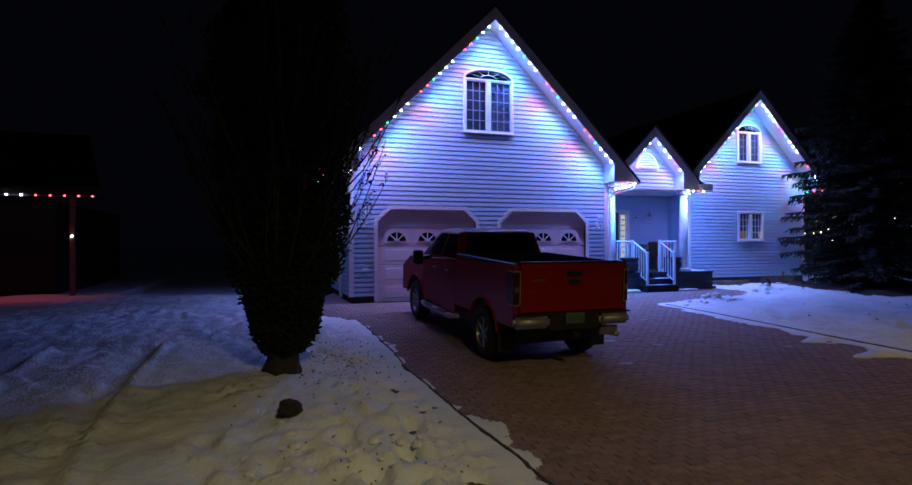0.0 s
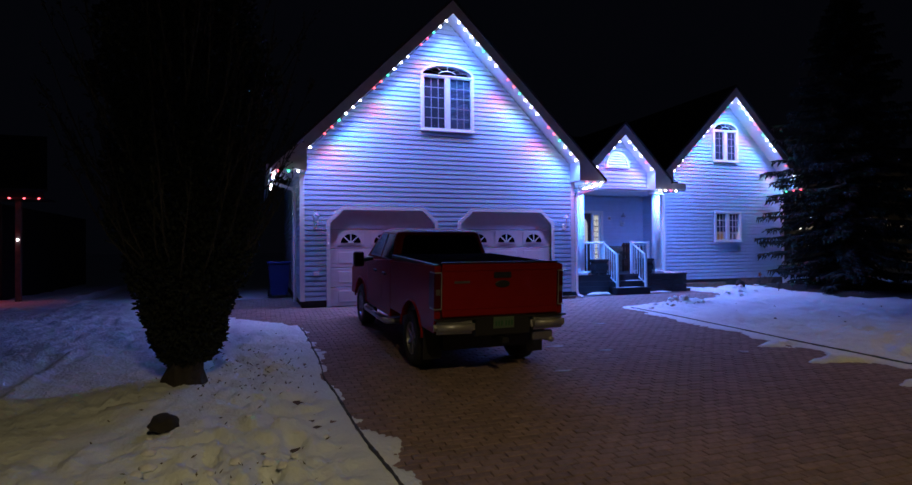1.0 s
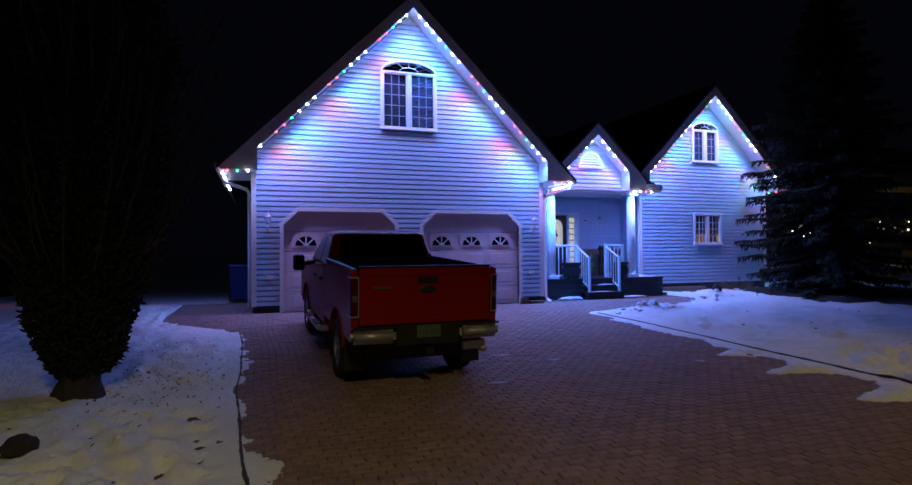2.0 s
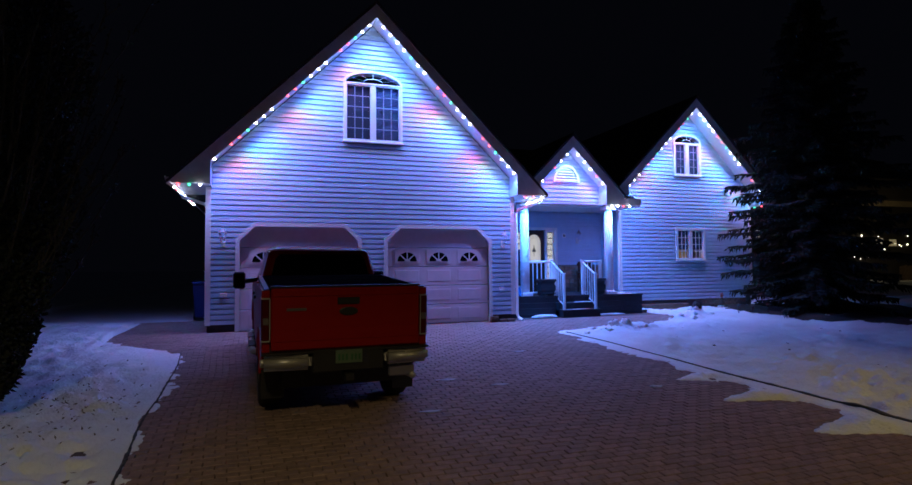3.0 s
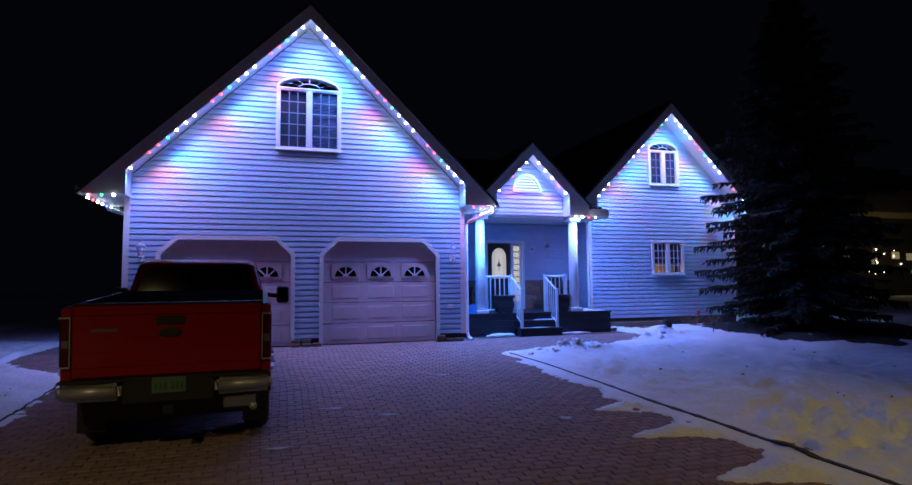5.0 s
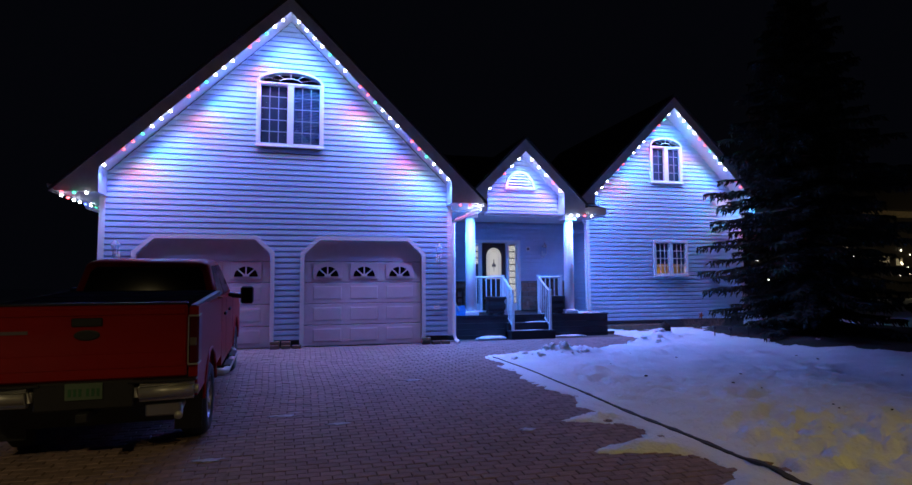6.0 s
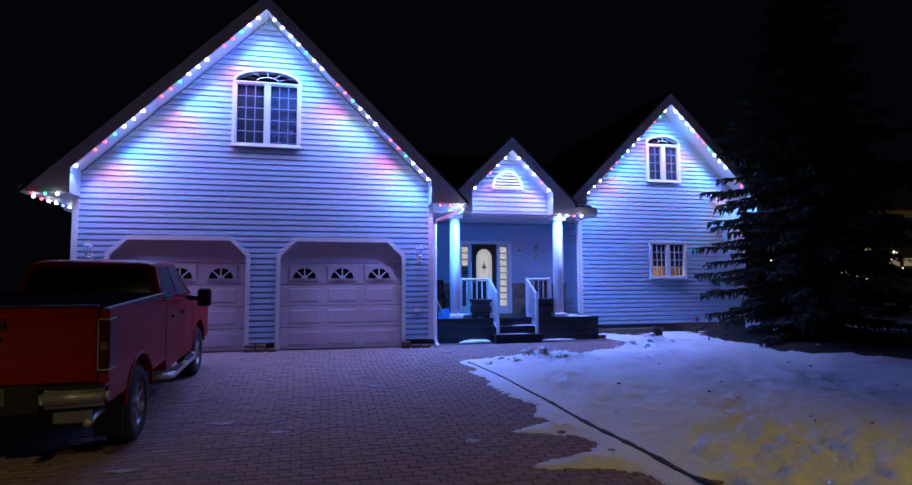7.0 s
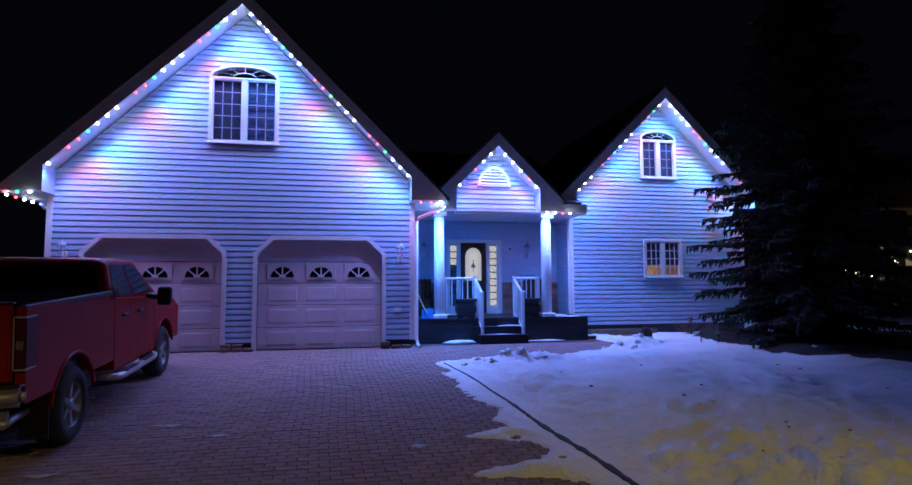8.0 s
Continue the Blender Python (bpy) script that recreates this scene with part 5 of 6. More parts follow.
def wheel(x, y, s):
    bm = bmesh.new()
    lathe(bm, [(0.24, -0.02), (0.24, -0.13), (0.36, -0.14), (0.405, -0.10), (0.415, -0.04), (0.415, 0.04), (0.405, 0.10), (0.36, 0.14), (0.24, 0.13), (0.24, 0.02)], sides=32)
    bmesh.ops.transform(bm, matrix=pose(x, y, 0.415, 0, 90, 0), verts=bm.verts)
    w = part("tyre", bm, RUBBER, truck, smooth=True)
    bm = bmesh.new()
    lathe(bm, [(0.10, -0.02), (0.215, -0.02), (0.245, 0.085), (0.262, 0.10), (0.262, 0.125), (0.235, 0.125), (0.205, 0.03), (0.10, 0.03)], sides=28)
    for k in range(6):
        a = 2 * math.pi * k / 6
        m = Matrix.Rotation(a, 4, "Z")
        before = set(bm.verts)
        prism(bm, [(0.04, -0.045, 0.05), (0.24, -0.028, 0.09), (0.24, 0.028, 0.09), (0.04, 0.045, 0.05)], [(0.04, -0.035, 0.10), (0.24, -0.018, 0.115), (0.24, 0.018, 0.115), (0.04, 0.035, 0.10)])
        bmesh.ops.transform(bm, matrix=m, verts=[v for v in bm.verts if v not in before])
    lathe(bm, [(0.06, 0.04), (0.06, 0.11), (0.04, 0.12)], sides=12)
    bmesh.ops.transform(bm, matrix=pose(x, y, 0.415, 0, 90 * s, 0), verts=bm.verts)
    part("rim", bm, ALLOY, w, "six-spoke alloy rim")


for s in (-1, 1):
    for a in AX:
        wheel(s * 0.83, a, s)

# ---- trees ----


def spindle(verts, faces, a, b, w, rng):
    """A slim six-sided leaf clump from a to b."""
    d = b - a
    u = d.cross(Vector((rng.uniform(-1, 1), rng.uniform(-1, 1), rng.uniform(-1, 1))))
    if u.length < 1e-6:
        return
    u = u.normalized() * w
    v = d.cross(u).normalized() * w
    m = a + d * 0.45
    i = len(verts)
    verts += [tuple(a), tuple(m + u), tuple(m - u * 0.5 + v * 0.87), tuple(m - u * 0.5 - v * 0.87), tuple(b)]
    faces += [(i, i + 1, i + 2), (i, i + 2, i + 3), (i, i + 3, i + 1), (i + 4, i + 2, i + 1), (i + 4, i + 3, i + 2), (i + 4, i + 1, i + 3)]


def crown(name, verts, faces, mat, owner, label=""):
    me = bpy.data.meshes.new(name)
    me.from_pydata(verts, [], faces)
    me.materials.append(mat)
    ob = new(name, me)
    ob.parent = owner
    if label:
        ob["label"] = label
    return ob


def spruce(x, y, height, radius, seed, label, low=0.25, dense=1.0):
    rng = random.Random(seed)
    z = ground_z(y) + 0.02
    o = thing("spruce_tree", label, "tree", "conifers", at=Matrix.Translation((x, y, z)))
    bm = bmesh.new()
    tube(bm, [(0.0, 0, -0.1), (0.02, 0.01, height * 0.3), (-0.02, 0, height * 0.7), (0, 0, height * 0.97)], [height * 0.022, height * 0.017, height * 0.009, 0.01], 9)
    part("trunk", bm, BARK, o)
    verts, faces = [], []
    limbs = bmesh.new()
    h = low
    while h < height * 0.98:
        k = 1 - h / height
        length = radius * min(1.0, k / 0.62) ** 0.9 * rng.uniform(0.85, 1.05)
        n = int((7 + 6 * k) * dense)
        a0 = rng.uniform(0, 6.28)
        for i in range(n):
            a = a0 + 6.283 * i / n + rng.uniform(-0.25, 0.25)
            ln = length * rng.uniform(0.7, 1.12)
            out = Vector((math.cos(a), math.sin(a), 0))
            side = Vector((-out.y, out.x, 0))
            droop = rng.uniform(0.10, 0.34) * (0.4 + k)
            pts = []
            for s in range(6):
                f = s / 5
                pts.append(out * (0.05 + ln * f) + Vector((0, 0, h - droop * ln * f * (1.25 - 0.55 * f))))
            tube(limbs, [pts[0], pts[2], pts[4]], [0.022, 0.014, 0.006], 4)
            m = int((8 + 15 * ln) * dense)
            for q in range(m):
                f = (q + rng.random()) / m
                seg = min(4, int(f * 5))
                p = pts[seg].lerp(pts[seg + 1], f * 5 - seg)
                tw = (0.16 + 0.42 * (1 - f)) * min(1, ln / 1.2) * rng.uniform(0.6, 1.2)
                for sg in (-1, 1):
                    tip = p + side * sg * tw * 0.75 + out * tw * rng.uniform(0.4, 0.8) + Vector((0, 0, -tw * rng.uniform(0.05, 0.5)))
                    spindle(verts, faces, p, tip, 0.030 + 0.014 * rng.random(), rng)
                    mid = p.lerp(tip, rng.uniform(0.3, 0.7))
                    spindle(verts, faces, mid, mid + out * tw * 0.3 + Vector((rng.uniform(-0.08, 0.08), rng.uniform(-0.08, 0.08), -rng.uniform(0.05, 0.22))), 0.026, rng)
            spindle(verts, faces, pts[4], pts[5] + out * 0.12, 0.035, rng)
        h += (0.19 + 0.10 * rng.random()) * (0.8 + 0.4 * k)
    tagged(part("branchwork", limbs, BARK, o), kind="stuff")
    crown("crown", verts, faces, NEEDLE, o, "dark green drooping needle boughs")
    return o


spruce(20.1, 13.4, 10.5, 2.45, 11, "tall dark spruce with drooping boughs beside the house wall", low=0.22, dense=0.86)
spruce(31.0, 21.0, 4.6, 2.2, 14, "broad dark spruce far back in the side yard", dense=0.26)


def cedar(x, y, height, seed):
    """A dense evergreen on a bare short trunk."""
    rng = random.Random(seed)
    o = thing("cedar_tree", "dense dark evergreen on a short thick trunk in the snowy yard", "tree", at=Matrix.Translation((x, y, ground_z(y) + 0.04)))
    bm = bmesh.new()
    tube(bm, [(-0.05, 0, -0.1), (-0.04, 0, 0.06), (-0.02, 0, 0.2), (0, 0, 0.45), (0.05, 0, 1.3), (0.05, 0, height * 0.9)], [0.30, 0.25, 0.22, 0.20, 0.16, 0.02], 14)
    for v in bm.verts:
        v.co += Vector((rng.uniform(-0.035, 0.035), rng.uniform(-0.035, 0.035), 0))
    part("trunk", bm, BARK, o)
    verts, faces = [], []

    girth = [(0.3, 0.26), (0.6, 0.52), (1.3, 0.78), (2.7, 1.02), (4.2, 1.12), (5.6, 0.8), (height, 0.05)]

    def radius(h):
        for (ha, ra), (hb, rb) in zip(girth, girth[1:]):
            if h <= hb:
                return ra + (rb - ra) * max(0, h - ha) / (hb - ha)
        return 0.05

    limbs = bmesh.new()
    for q in range(150):
        h = 0.4 + (height - 0.9) * rng.random()
        a = rng.uniform(0, 6.283)
        r = radius(h) * rng.uniform(0.7, 1.0)
        tube(limbs, [(0.04, 0, h - 0.2), (math.cos(a) * r * 0.6, math.sin(a) * r * 0.6, h), (math.cos(a) * r, math.sin(a) * r, h + 0.3)], [0.022, 0.014, 0.005], 4)
    # slender bare shoots that sweep up and out past the leaves, each with side twigs
    for q in range(84):
        h = rng.uniform(1.3, 3.8)
        a = rng.uniform(0, 6.283)
        out = Vector((math.cos(a), math.sin(a), 0))
        side = Vector((-out.y, out.x, 0)) * rng.uniform(-0.3, 0.3)
        p = out * radius(h) * 0.8 + Vector((0, 0, h))
        reach, rise = rng.uniform(0.35, 0.85), rng.uniform(0.8, 1.7)
        way = [p + out * reach * f ** 0.8 + side * f + Vector((0, 0, rise * f ** 1.15)) for f in (0, 0.25, 0.5, 0.75, 1)]
        tube(limbs, way, [0.012, 0.010, 0.008, 0.006, 0.003], 4)
        for w in range(9):
            f = rng.uniform(0.15, 0.95) * 4
            base = way[int(f)].lerp(way[int(f) + 1], f - int(f))
            tip = base + (out * rng.uniform(-0.1, 0.5) + side * rng.uniform(-1, 1) + Vector((0, 0, rng.uniform(0.2, 0.8)))) * rng.uniform(0.2, 0.4)
            tube(limbs, [base, base.lerp(tip, 0.5), tip], [0.007, 0.005, 0.003], 3)
            for leaf in range(3):
                m = base.lerp(tip, rng.uniform(0.3, 1))
                spindle(verts, faces, m, m + Vector((rng.uniform(-0.05, 0.05), rng.uniform(-0.05, 0.05), rng.uniform(-0.05, 0.04))), rng.uniform(0.008, 0.016), rng)
    tagged(part("branchwork", limbs, BARK, o), kind="stuff")
    for q in range(52000):
        h = 0.28 + (height - 0.3) * rng.random() ** 1.1
        a = rng.uniform(0, 6.283)
        lump = 0.86 + 0.16 * math.sin(3 * a + h * 2.1) * math.sin(5.3 * h + a)
        r = radius(h) * lump * rng.random() ** 0.35
        p = Vector((math.cos(a) * r, math.sin(a) * r, h))
        d = Vector((math.cos(a) * rng.uniform(0.2, 1), math.sin(a) * rng.uniform(0.2, 1), rng.uniform(-0.5, 1.0))) * rng.uniform(0.04, 0.105)
        spindle(verts, faces, p, p + d, rng.uniform(0.013, 0.028), rng)
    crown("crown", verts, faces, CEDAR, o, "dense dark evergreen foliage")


cedar(1.14, 8.05, 7.2, 21)

# ---- yard things ----


def lump(name, mat, at, size, seed, label, category, group="", rough=0.28):
    rng = random.Random(seed)
    bm = bmesh.new()
    bmesh.ops.create_icosphere(bm, subdivisions=3, radius=1)
    for v in bm.verts:
        k = 1 + rough * noise.noise(v.co * 1.7 + Vector((seed, 0, 0))) + rough * 0.4 * noise.noise(v.co * 5 + Vector((0, seed, 0)))
        v.co = Vector((v.co.x * size[0] * k, v.co.y * size[1] * k, max(-0.25, v.co.z) * size[2] * k))
    ob = part(name, bm, mat, smooth=True)
    ob.matrix_world = Matrix.Translation(at) @ Matrix.Rotation(rng.uniform(0, 6), 4, "Z")
    return tagged(ob, label, category, group)


lump("frozen_clod", DIRT_AND_SHADE, (1.12, 6.25, snow_z(1.12, 6.25) + 0.03), (0.19, 0.13, 0.10), 3, "dark frozen clod lying on the snow", "clod")
lump("frozen_clod", DIRT_AND_SHADE, (15.75, 13.55, snow_z(15.75, 13.55) + 0.08), (0.13, 0.12, 0.17), 7, "dark frozen clod standing in the snow bank", "clod")
rs = random.Random(31)
for k in range(26):
    x, y = rs.gauss(12.0, 0.42), rs.gauss(11.75, 0.16)
    s = rs.uniform(0.02, 0.08)
    lump("snow_lump", SNOWCLOD, (x, y, snow_z(x, y)), (s, s * 0.9, s * 0.7), k, "lump of shovelled snow on the bank", "snow", "snow lumps", 0.75)
for k in range(22):
    x, y = rs.gauss(15.2, 0.45), rs.gauss(13.2, 0.2)
    s = rs.uniform(0.02, 0.085)
    lump("snow_lump", SNOWCLOD, (x, y, snow_z(x, y)), (s, s * 0.9, s * 0.7), 50 + k, "lump of shovelled snow on the bank", "snow", "snow lumps", 0.75)
for k in range(30):
    x, y = rs.uniform(0.6, 2.7), rs.uniform(4.4, 6.4)
    s = rs.uniform(0.02, 0.07)
    lump("snow_lump", SNOWCLOD, (x, y, snow_z(x, y)), (s, s * 0.9, s * 0.6), 90 + k, "crumb of trodden snow in the yard", "snow", "snow crumbs")
for k in range(16):
    x, y = rs.uniform(12.2, 17.0), rs.uniform(6.0, 12.0)
    s = rs.uniform(0.010, 0.030)
    lump("frozen_clod", DIRT_AND_SHADE, (x, y, snow_z(x, y)), (s, s, s * 0.6), 140 + k, "small dark crumb of earth on the snow", "clod", "dark crumbs")


def spruce_shade(cx, cy):
    """A dark sheet over the snow that paints the shade below the boughs."""
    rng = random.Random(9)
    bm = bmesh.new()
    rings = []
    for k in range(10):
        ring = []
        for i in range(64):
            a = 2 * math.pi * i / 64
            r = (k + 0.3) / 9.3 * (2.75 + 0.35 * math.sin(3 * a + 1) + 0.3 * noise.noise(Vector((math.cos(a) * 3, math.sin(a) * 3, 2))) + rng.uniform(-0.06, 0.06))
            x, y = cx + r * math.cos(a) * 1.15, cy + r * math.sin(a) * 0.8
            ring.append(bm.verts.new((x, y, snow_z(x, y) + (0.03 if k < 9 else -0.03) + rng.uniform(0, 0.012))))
        rings.append(ring)
    bm.faces.new(rings[0])
    for a, b in zip(rings, rings[1:]):
        for i in range(64):
            bm.faces.new((a[i], a[(i + 1) % 64], b[(i + 1) % 64], b[i]))
    tagged(part("spruce_shade", bm, DIRT_AND_SHADE, smooth=True), "dark sheet over the snow standing in for shade under the spruce", "ground", kind="stuff")


spruce_shade(20.2, 12.9)


def edging(pts, name, label, w0, w1):
    bm = bmesh.new()
    rows = []
    rng = random.Random(2)
    y_top, y_low = pts[0][1], pts[-1][1]
    n = int((y_top - y_low) / 0.05)
    for i in range(n + 1):
        y = y_top + (y_low - y_top) * i / n
        x = line_x(pts, y) + 0.012 * math.sin(y * 3) + rng.uniform(-0.003, 0.003)
        w = max(0.004, (w0 + (w1 - w0) * i / n) * (0.45 + 1.1 * abs(fbm(x, y, 2.5, 4.0)) + rng.uniform(0, 0.45)))
        z = max(snow_z(x, y), ground_z(y)) + 0.014
        rows.append([bm.verts.new((x + s * w, y, z + dz)) for s, dz in ((-1, -0.08), (-1, 0), (1, 0.0), (1, -0.08))])
    for a, b in zip(rows, rows[1:]):
        for k in range(4):
            bm.faces.new((a[k], a[(k + 1) % 4], b[(k + 1) % 4], b[k]))
    return tagged(part(name, bm, EDGING), label, "edging")


edging(RIGHT_EDGE, "lawn_edging", "black lawn edging showing through the snow beside the driveway", 0.006, 0.052)
edging(LEFT_EDGE, "lawn_edging", "black lawn edging showing through the snow beside the driveway", 0.008, 0.017)

# wheelie bin beside the garage
binn = thing("recycling_bin", "blue plastic wheelie bin standing beside the garage", "bin", at=pose(2.55, 18.3, DRIVE_Z - 0.02, 0, 0, 4))
bm = bmesh.new()
prism(bm, [(-0.24, -0.24, 0.06), (0.24, -0.24, 0.06), (0.24, 0.24, 0.06), (-0.24, 0.24, 0.06)], [(-0.31, -0.33, 1.0), (0.31, -0.33, 1.0), (0.31, 0.33, 1.0), (-0.31, 0.33, 1.0)])
bmesh.ops.bevel(bm, geom=bm.edges[:], offset=0.03, segments=2, affect="EDGES")
part("bin_body", bm, BINBLUE, binn)
part("lid", boxed(-0.33, 0.33, -0.36, 0.36, 1.001, 1.08, bevel=0.025), BINBLUE, binn)
for s in (-1, 1):
    bm = bmesh.new()
    lathe(bm, [(0.1, -0.025), (0.1, 0.025)], sides=14)
    bmesh.ops.transform(bm, matrix=pose(s * 0.27, 0.2, 0.1, 0, 90, 0), verts=bm.verts)
    part("wheel", bm, RUBBER, binn)

# flower bed with timber edge below the wing window
bedt = thing("flower_bed_edge", "weathered timber edge of the snowy flower bed along the wall", "timber")
part("timber", boxed(15.1, 17.3, 15.66, 15.80, 0.90, 1.10, bevel=0.012), TIMBER, bedt)
part("timber", boxed(14.95, 20.3, 15.02, 15.12, 0.88, 0.995, bevel=0.012), TIMBER, bedt)
rs = random.Random(77)
for k in range(5):
    x, y = rs.uniform(17.4, 19.0), rs.uniform(15.3, 15.8)
    o = thing("bare_shrub", "low bare shrub with snow-dusted twigs in the flower bed", "shrub", "bare shrubs", at=Matrix.Translation((x, y, 0.94)))
    bm = bmesh.new()
    for q in range(34):
        a, r, h = rs.uniform(0, 6.28), rs.uniform(0.08, 0.32), rs.uniform(0.12, 0.36)
        tube(bm, [(0, 0, 0), (math.cos(a) * r * 0.5, math.sin(a) * r * 0.5, h * 0.7), (math.cos(a) * r, math.sin(a) * r, h)], [0.007, 0.005, 0.003], 3)
    tagged(part("twigs", bm, TIMBER, o), kind="stuff")
stake = thing("garden_stake", "small reddish ornament on a thin stake in the flower bed", "ornament", at=Matrix.Translation((17.55, 14.5, 0.93)))
bm = bmesh.new()
tube(bm, [(0, 0, 0), (0, 0, 0.42)], 0.01, 6)
part("stake", bm, BLACKPLASTIC, stake)
bm = bmesh.new()
for q in range(5):
    a = 2 * math.pi * q / 5
    tube(bm, [(0, 0, 0.46), (0.08 * math.cos(a), 0, 0.46 + 0.09 * math.sin(a))], [0.03, 0.012], 6)
part("ornament", bm, material("rust_red_metal", (0.35, 0.08, 0.05), 0.6), stake)
for x, y in ((17.3, 13.1), (17.7, 12.95), (17.0, 13.3)):
    o = thing("garden_light", "small dark stake light standing in the snow", "garden light", "stake lights", at=Matrix.Translation((x, y, snow_z(x, y))))
    bm = bmesh.new()
    tube(bm, [(0, 0, -0.05), (0, 0, 0.17)], 0.012, 6)
    part("stake", bm, BLACKPLASTIC, o)
    bm = bmesh.new()
    lathe(bm, [(0.03, 0.17), (0.045, 0.23), (0.075, 0.235), (0.02, 0.27)], sides=10)
    part("cap", bm, BLACKPLASTIC, o)

# ---- neighbours ----
nb = thing("neighbour_house", "dark neighbouring house with red lights along its eave", "house", at=Matrix.Translation((0.3, 0, 0.12)))
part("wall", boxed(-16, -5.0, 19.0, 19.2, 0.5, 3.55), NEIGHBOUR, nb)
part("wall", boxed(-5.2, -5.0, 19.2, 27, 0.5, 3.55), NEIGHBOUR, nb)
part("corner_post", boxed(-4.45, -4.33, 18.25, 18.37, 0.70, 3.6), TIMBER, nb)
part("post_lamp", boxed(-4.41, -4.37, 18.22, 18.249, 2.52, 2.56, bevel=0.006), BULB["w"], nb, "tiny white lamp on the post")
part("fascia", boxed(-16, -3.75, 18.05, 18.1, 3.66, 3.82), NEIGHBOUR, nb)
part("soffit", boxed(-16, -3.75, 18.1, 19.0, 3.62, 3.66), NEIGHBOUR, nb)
bm = bmesh.new()
prism(bm, [(-16.2, 18.0, 3.82), (-3.65, 18.0, 3.82), (-3.65, 18.0, 3.9), (-16.2, 18.0, 3.9)], [(-14, 22.5, 6.0), (-5, 22.5, 6.0), (-5, 22.5, 6.08), (-14, 22.5, 6.08)])
part("roof", bm, SHINGLE, nb)
owner = thing("light_string", "red and white lights along the neighbouring eave", "lights", "coloured light strings on the eaves")
for i in range(24):
    x = -3.85 - i * 0.33
    c = "r" if i % 9 < 5 else ("w" if i % 9 < 7 else "o")
    if c == "o":
        continue
    ob = new("bulb", BULBS[c])
    ob.location, ob.parent = (x + 0.3, 18.04, 3.78), owner
for x in (-4.3, -5.6, -8.0):
    lamp("bulb_light", "SPOT", (x, 18.04, 3.58), (x, 17.2, 0), 26, LED["r"], 0.04, 80)

far = thing("far_house", "distant house with a warm lit wall beyond the trees", "house")
# one wall in two colours: darkness painted below, a lit band painted under the eave
part("wall", boxed(37, 60, 34, 34.3, 0.5, 7.15), material("far_siding_unlit", (0.05, 0.045, 0.04), 0.8), far)
part("upper_wall", boxed(44, 60, 33.9, 34.3, 7.151, 7.62), material("far_siding_lit", (0.5, 0.42, 0.28), 0.8), far)
part("eave", boxed(43.6, 60.4, 33.2, 34.3, 7.63, 9.19), SHINGLE, far)
bm = bmesh.new()
prism(bm, [(43.5, 33.2, 9.2), (60.5, 33.2, 9.2), (60.5, 33.2, 9.35), (43.5, 33.2, 9.35)], [(46, 38, 12), (58, 38, 12), (58, 38, 12.1), (46, 38, 12.1)])
part("roof", bm, SHINGLE, far)
FARLAMP = glowing("far_lamp_glow", (1.0, 0.9, 0.65), 5.0)
WARMWIN = glowing("far_lit_window", (1.0, 0.84, 0.5), 0.13)
for x, z, w in ((39.6, 4.4, 0.3), (43.4, 3.7, 0.8), (45.2, 4.3, 0.5), (47.3, 3.6, 0.9), (48.6, 3.6, 0.9), (50.2, 3.5, 0.6), (52.4, 3.9, 0.8), (54.0, 3.8, 0.8)):
    part("window", boxed(x, x + w, 33.94, 33.98, z, z + 0.55), WARMWIN, far)
fence = thing("garden_fence", "pale board fence catching warm light beyond the trees", "fence")
for k in range(16):
    part("fence_board", boxed(50.6 + k * 0.30, 50.86 + k * 0.30, 31.0, 31.04, 0.5, 2.1 + 0.06 * (k % 3)), TIMBER, fence)
rs = random.Random(31)
owner = thing("light_string", "tiny warm white yard lights far beyond the trees", "lights", "far yard lights")
for k in range(60):
    bm = bmesh.new()
    r = rs.choice((0.03, 0.04, 0.06))
    lathe(bm, [(r * 0.4, -r), (r, 0), (r * 0.4, r)], sides=8)
    ob = part("bulb", bm, FARLAMP, owner)
    ob.location = (rs.uniform(36.5, 57.0), 33.985 - r, rs.uniform(2.4, 4.7))
for x, y, z in ((51.0, 44.0, 5.9), (46.0, 43.0, 5.6), (55.0, 52.0, 4.6), (-22.0, 62.0, 4.9)):
    o = thing("street_lamp", "distant lit street lamp on a slim dark pole", "street lamp", "far street lamps", at=Matrix.Translation((x, y, 0.9)))
    bm = bmesh.new()
    tube(bm, [(0, 0, 0), (0, 0, z - 0.9)], [0.08, 0.05], 8)
    part("pole", bm, BLACKPLASTIC, o)
    bm = bmesh.new()
    lathe(bm, [(0.06, z - 0.9), (0.12, z - 0.82), (0.07, z - 0.74)], sides=10)
    part("lamp_head", bm, FARLAMP, o)
# added fill without a fixture, brightens the far wall's pale strip and the fence
lamp("far_wall_fill", "POINT", (51.5, 29.6, 5.4), (50, 31, 0), 40, (1.0, 0.75, 0.35), 0.2)


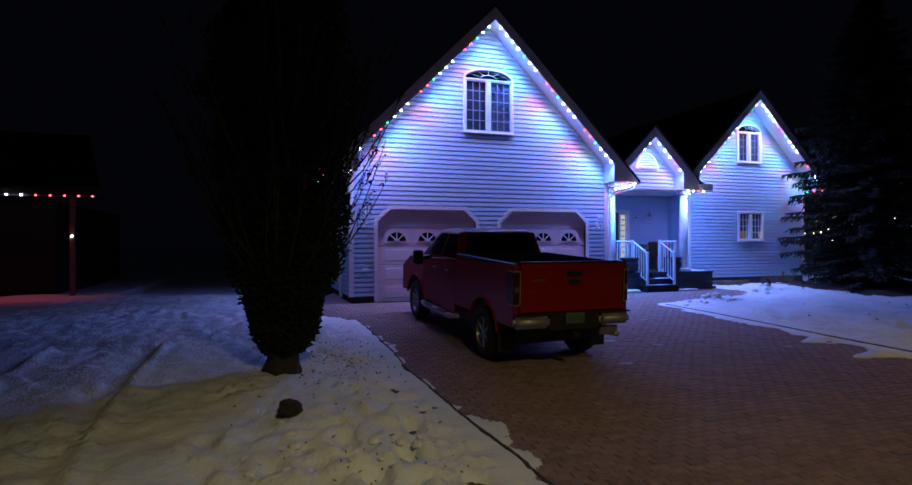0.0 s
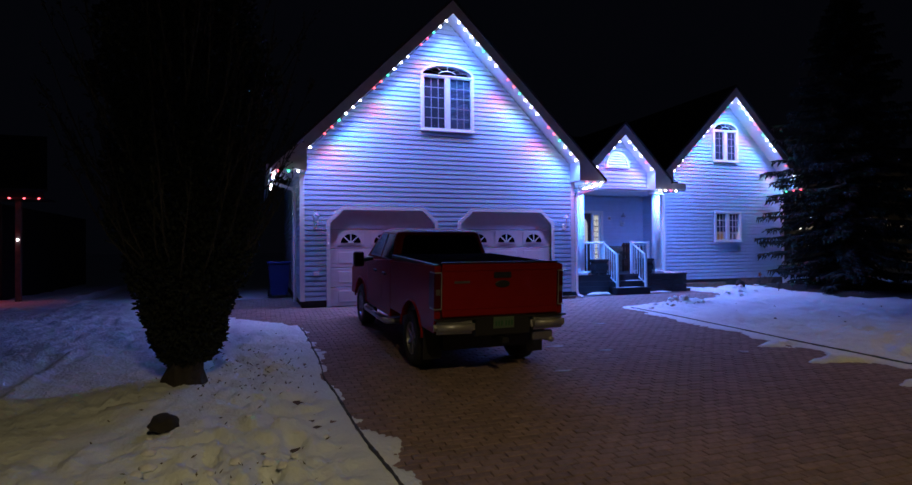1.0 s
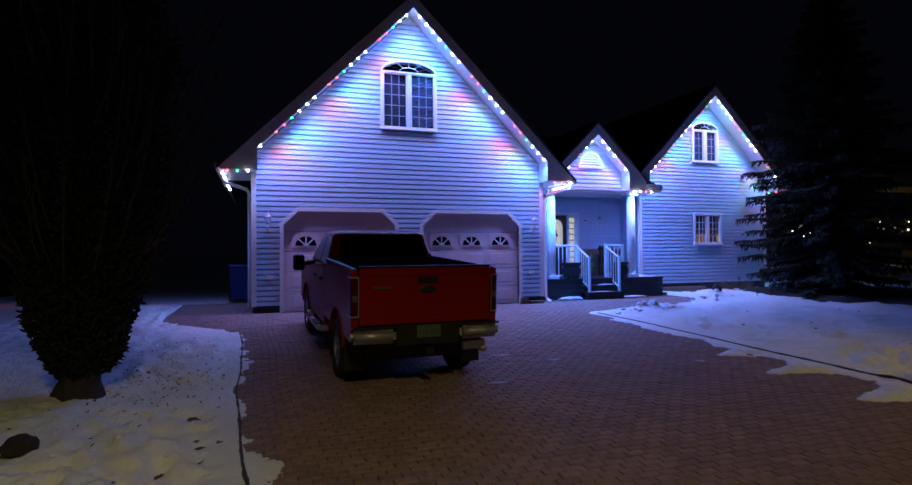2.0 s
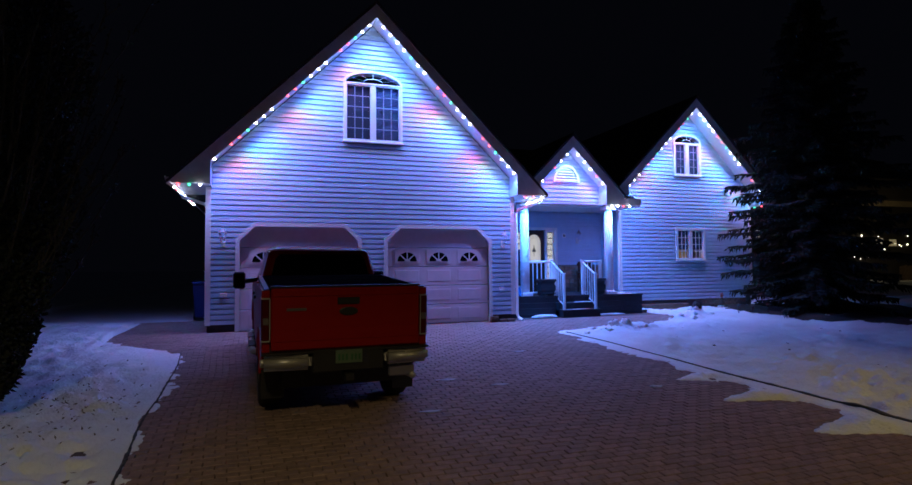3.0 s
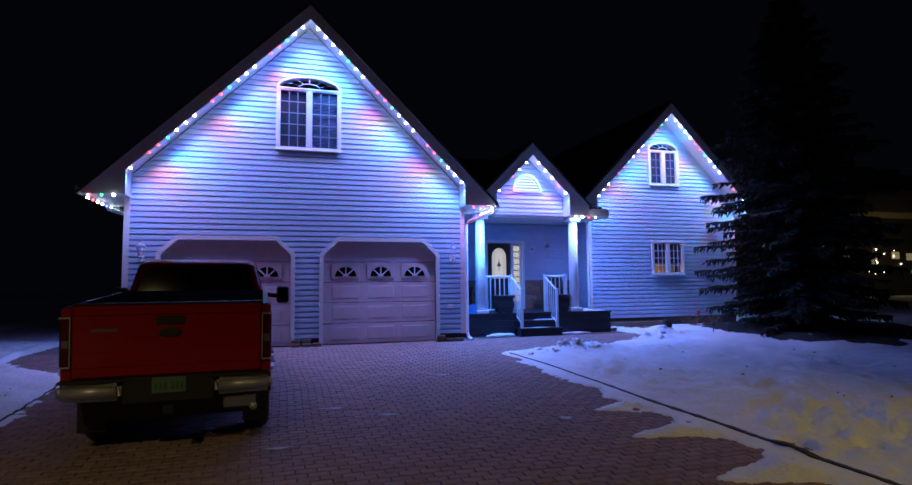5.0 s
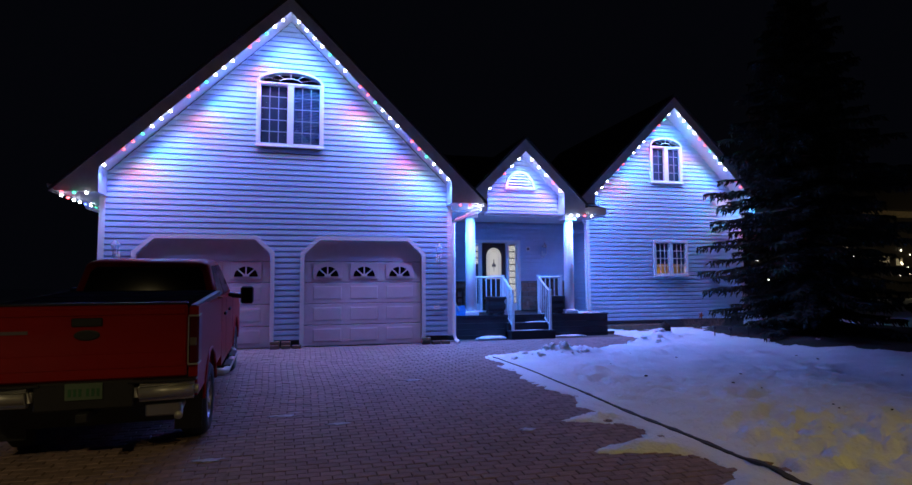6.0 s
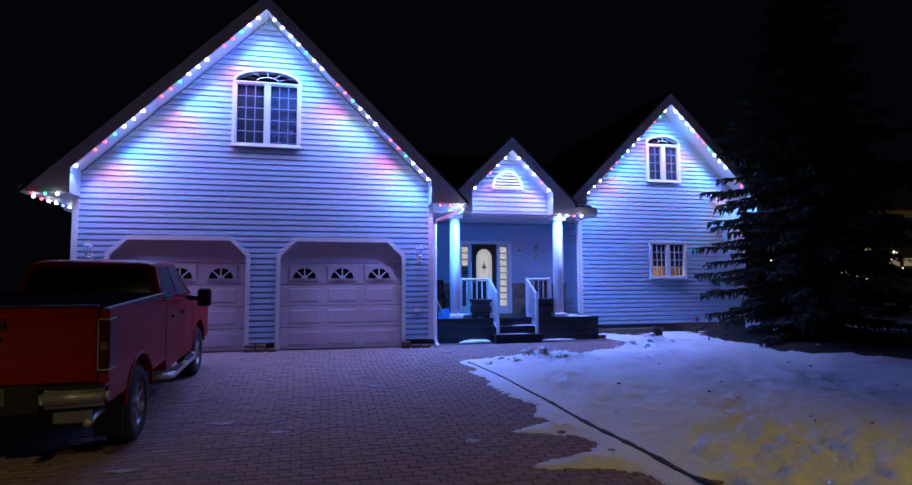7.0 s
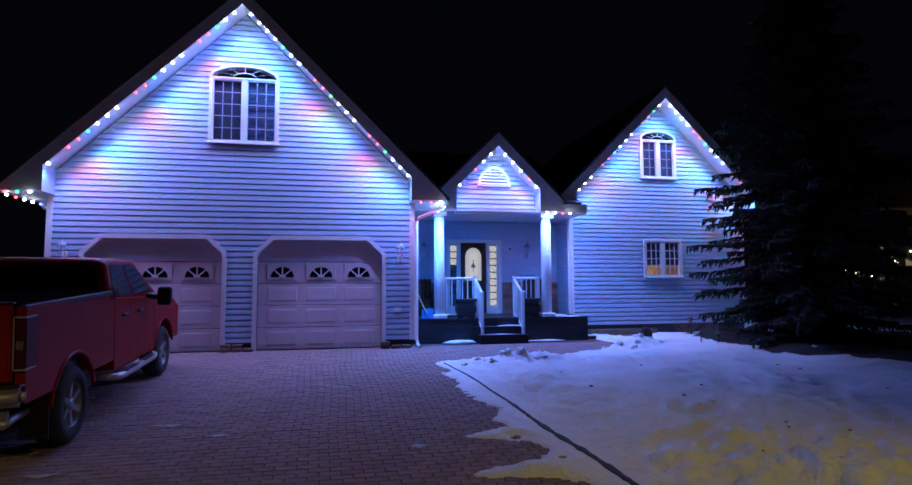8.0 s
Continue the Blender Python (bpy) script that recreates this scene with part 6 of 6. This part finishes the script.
# ice on the pavers, snow on the deck
for k, (x, y, a, b) in enumerate(((6.12, 7.3, 0.16, 0.09), (6.75, 8.75, 0.20, 0.08), (7.45, 8.25, 0.17, 0.07), (8.75, 10.4, 0.14, 0.06), (9.6, 7.5, 0.12, 0.10))):
    lump("ice_patch", ICE, (x, y, ground_z(y) + 0.003), (a * 0.75, b * 0.75, 0.006), 200 + k, "thin patch of ice lying on the pavers", "ice", "ice patches", 0.9)
for k, (x, y, z, a, b, c) in enumerate(((14.15, 14.98, DECK_Z, 0.26, 0.10, 0.06), (14.5, 15.0, DECK_Z, 0.3, 0.10, 0.03), (12.8, 14.78, 1.31, 0.30, 0.07, 0.02), (12.5, 14.55, 1.125, 0.4, 0.06, 0.012), (11.55, 14.70, 0.93, 0.42, 0.16, 0.07), (13.7, 14.74, 0.93, 0.5, 0.10, 0.03))):
    lump("snow_patch", SNOWCLOD, (x, y, z), (a, b, c), 230 + k, "small drift of snow lying on the porch", "snow", "snow drifts")
for k, ob in enumerate([o for o in bpy.data.objects if o.name.startswith(("snow_patch", "ice_patch"))]):
    ob.matrix_world = Matrix.Translation(ob.matrix_world.translation)


def grass_bits():
    """Dead blades and leaf litter that poke through thin snow."""
    rng = random.Random(17)
    verts, faces = [], []
    for k in range(420):
        x, y = rng.gauss(1.9, 0.55), rng.gauss(8.4, 0.9)
        if k > 330:
            x, y = rng.gauss(1.9, 0.5), rng.gauss(4.9, 0.4)
        if x > 2.7 or y < 3.6:
            continue
        z = snow_z(x, y)
        a = Vector((x, y, z - 0.01))
        spindle(verts, faces, a, a + Vector((rng.uniform(-0.06, 0.06), rng.uniform(-0.06, 0.06), rng.uniform(0.012, 0.04))), rng.uniform(0.004, 0.012), rng)
    ob = crown("dead_grass", verts, faces, STRAW, None)
    tagged(ob, "dead grass and litter poking through thin snow", "grass", kind="stuff")


grass_bits()


# pavers: stretcher rows across the drive, joints left open
PL, PW, GAP = 0.205, 0.105, 0.006


def paver_verts(x, y, tilt):
    z = ground_z(y) + tilt
    s = SLOPE if y < 14.2 else 0.0
    out = []
    for inset, dz in ((0.0, -0.03), (0.0, -0.006), (0.007, 0.0)):
        for a, b in ((0, 0), (1, 0), (1, 1), (0, 1)):
            xx = x + (inset if a == 0 else PL - GAP - inset)
            yy = y + (inset if b == 0 else PW - GAP - inset)
            out.append((xx, yy, z + dz + s * (yy - y)))
    return out


PAVER_FACES = [(k * 4 + i, k * 4 + (i + 1) % 4, k * 4 + 4 + (i + 1) % 4, k * 4 + 4 + i) for k in range(2) for i in range(4)] + [(8, 9, 10, 11)]


def build_pavers():
    rng = random.Random(4)
    shapes = []
    for k in range(6):
        me = bpy.data.meshes.new("paver")
        tilt = rng.uniform(-0.003, 0.003)
        base = paver_verts(0, 7.0, 0)
        me.from_pydata([(x, y - 7.0, z - ground_z(7.0) + tilt * (x / PL - 0.5)) for x, y, z in base], [], PAVER_FACES)
        me.materials.append(PAVER)
        shapes.append(me)
    verts, faces = [], []
    row, y = 0, -0.4
    while y < 17.4:
        x0, x1 = line_x(LEFT_EDGE, y) - 0.12, line_x(RIGHT_EDGE, y) + 0.12
        if y > 11.9:
            x0, x1 = (0.9 if y > 12.6 else 2.2), 15.0
        if y > 14.1:
            x0, x1 = (0.3, 2.9)
        x = x0 - (PL / 2 if row % 2 else 0) + rng.uniform(-0.004, 0.004)
        while x < x1:
            lift = rng.uniform(-0.003, 0.003)
            if 5.6 < y < 7.3 and 6.4 < x < 9.8:
                ob = new("paver", rng.choice(shapes))
                ob.location, ob.parent = (x, y, ground_z(y) + lift), drive
            else:
                i = len(verts)
                verts.extend(paver_verts(x, y, lift))
                faces.extend(tuple(v + i for v in f) for f in PAVER_FACES)
            x += PL
        y += PW
        row += 1
    me = bpy.data.meshes.new("paver_field")
    me.from_pydata(verts, [], faces)
    me.materials.append(PAVERS)
    ob = new("paver_field", me)
    ob.parent = drive
    tagged(ob, "brick pavers laid in rows", kind="stuff")


build_pavers()
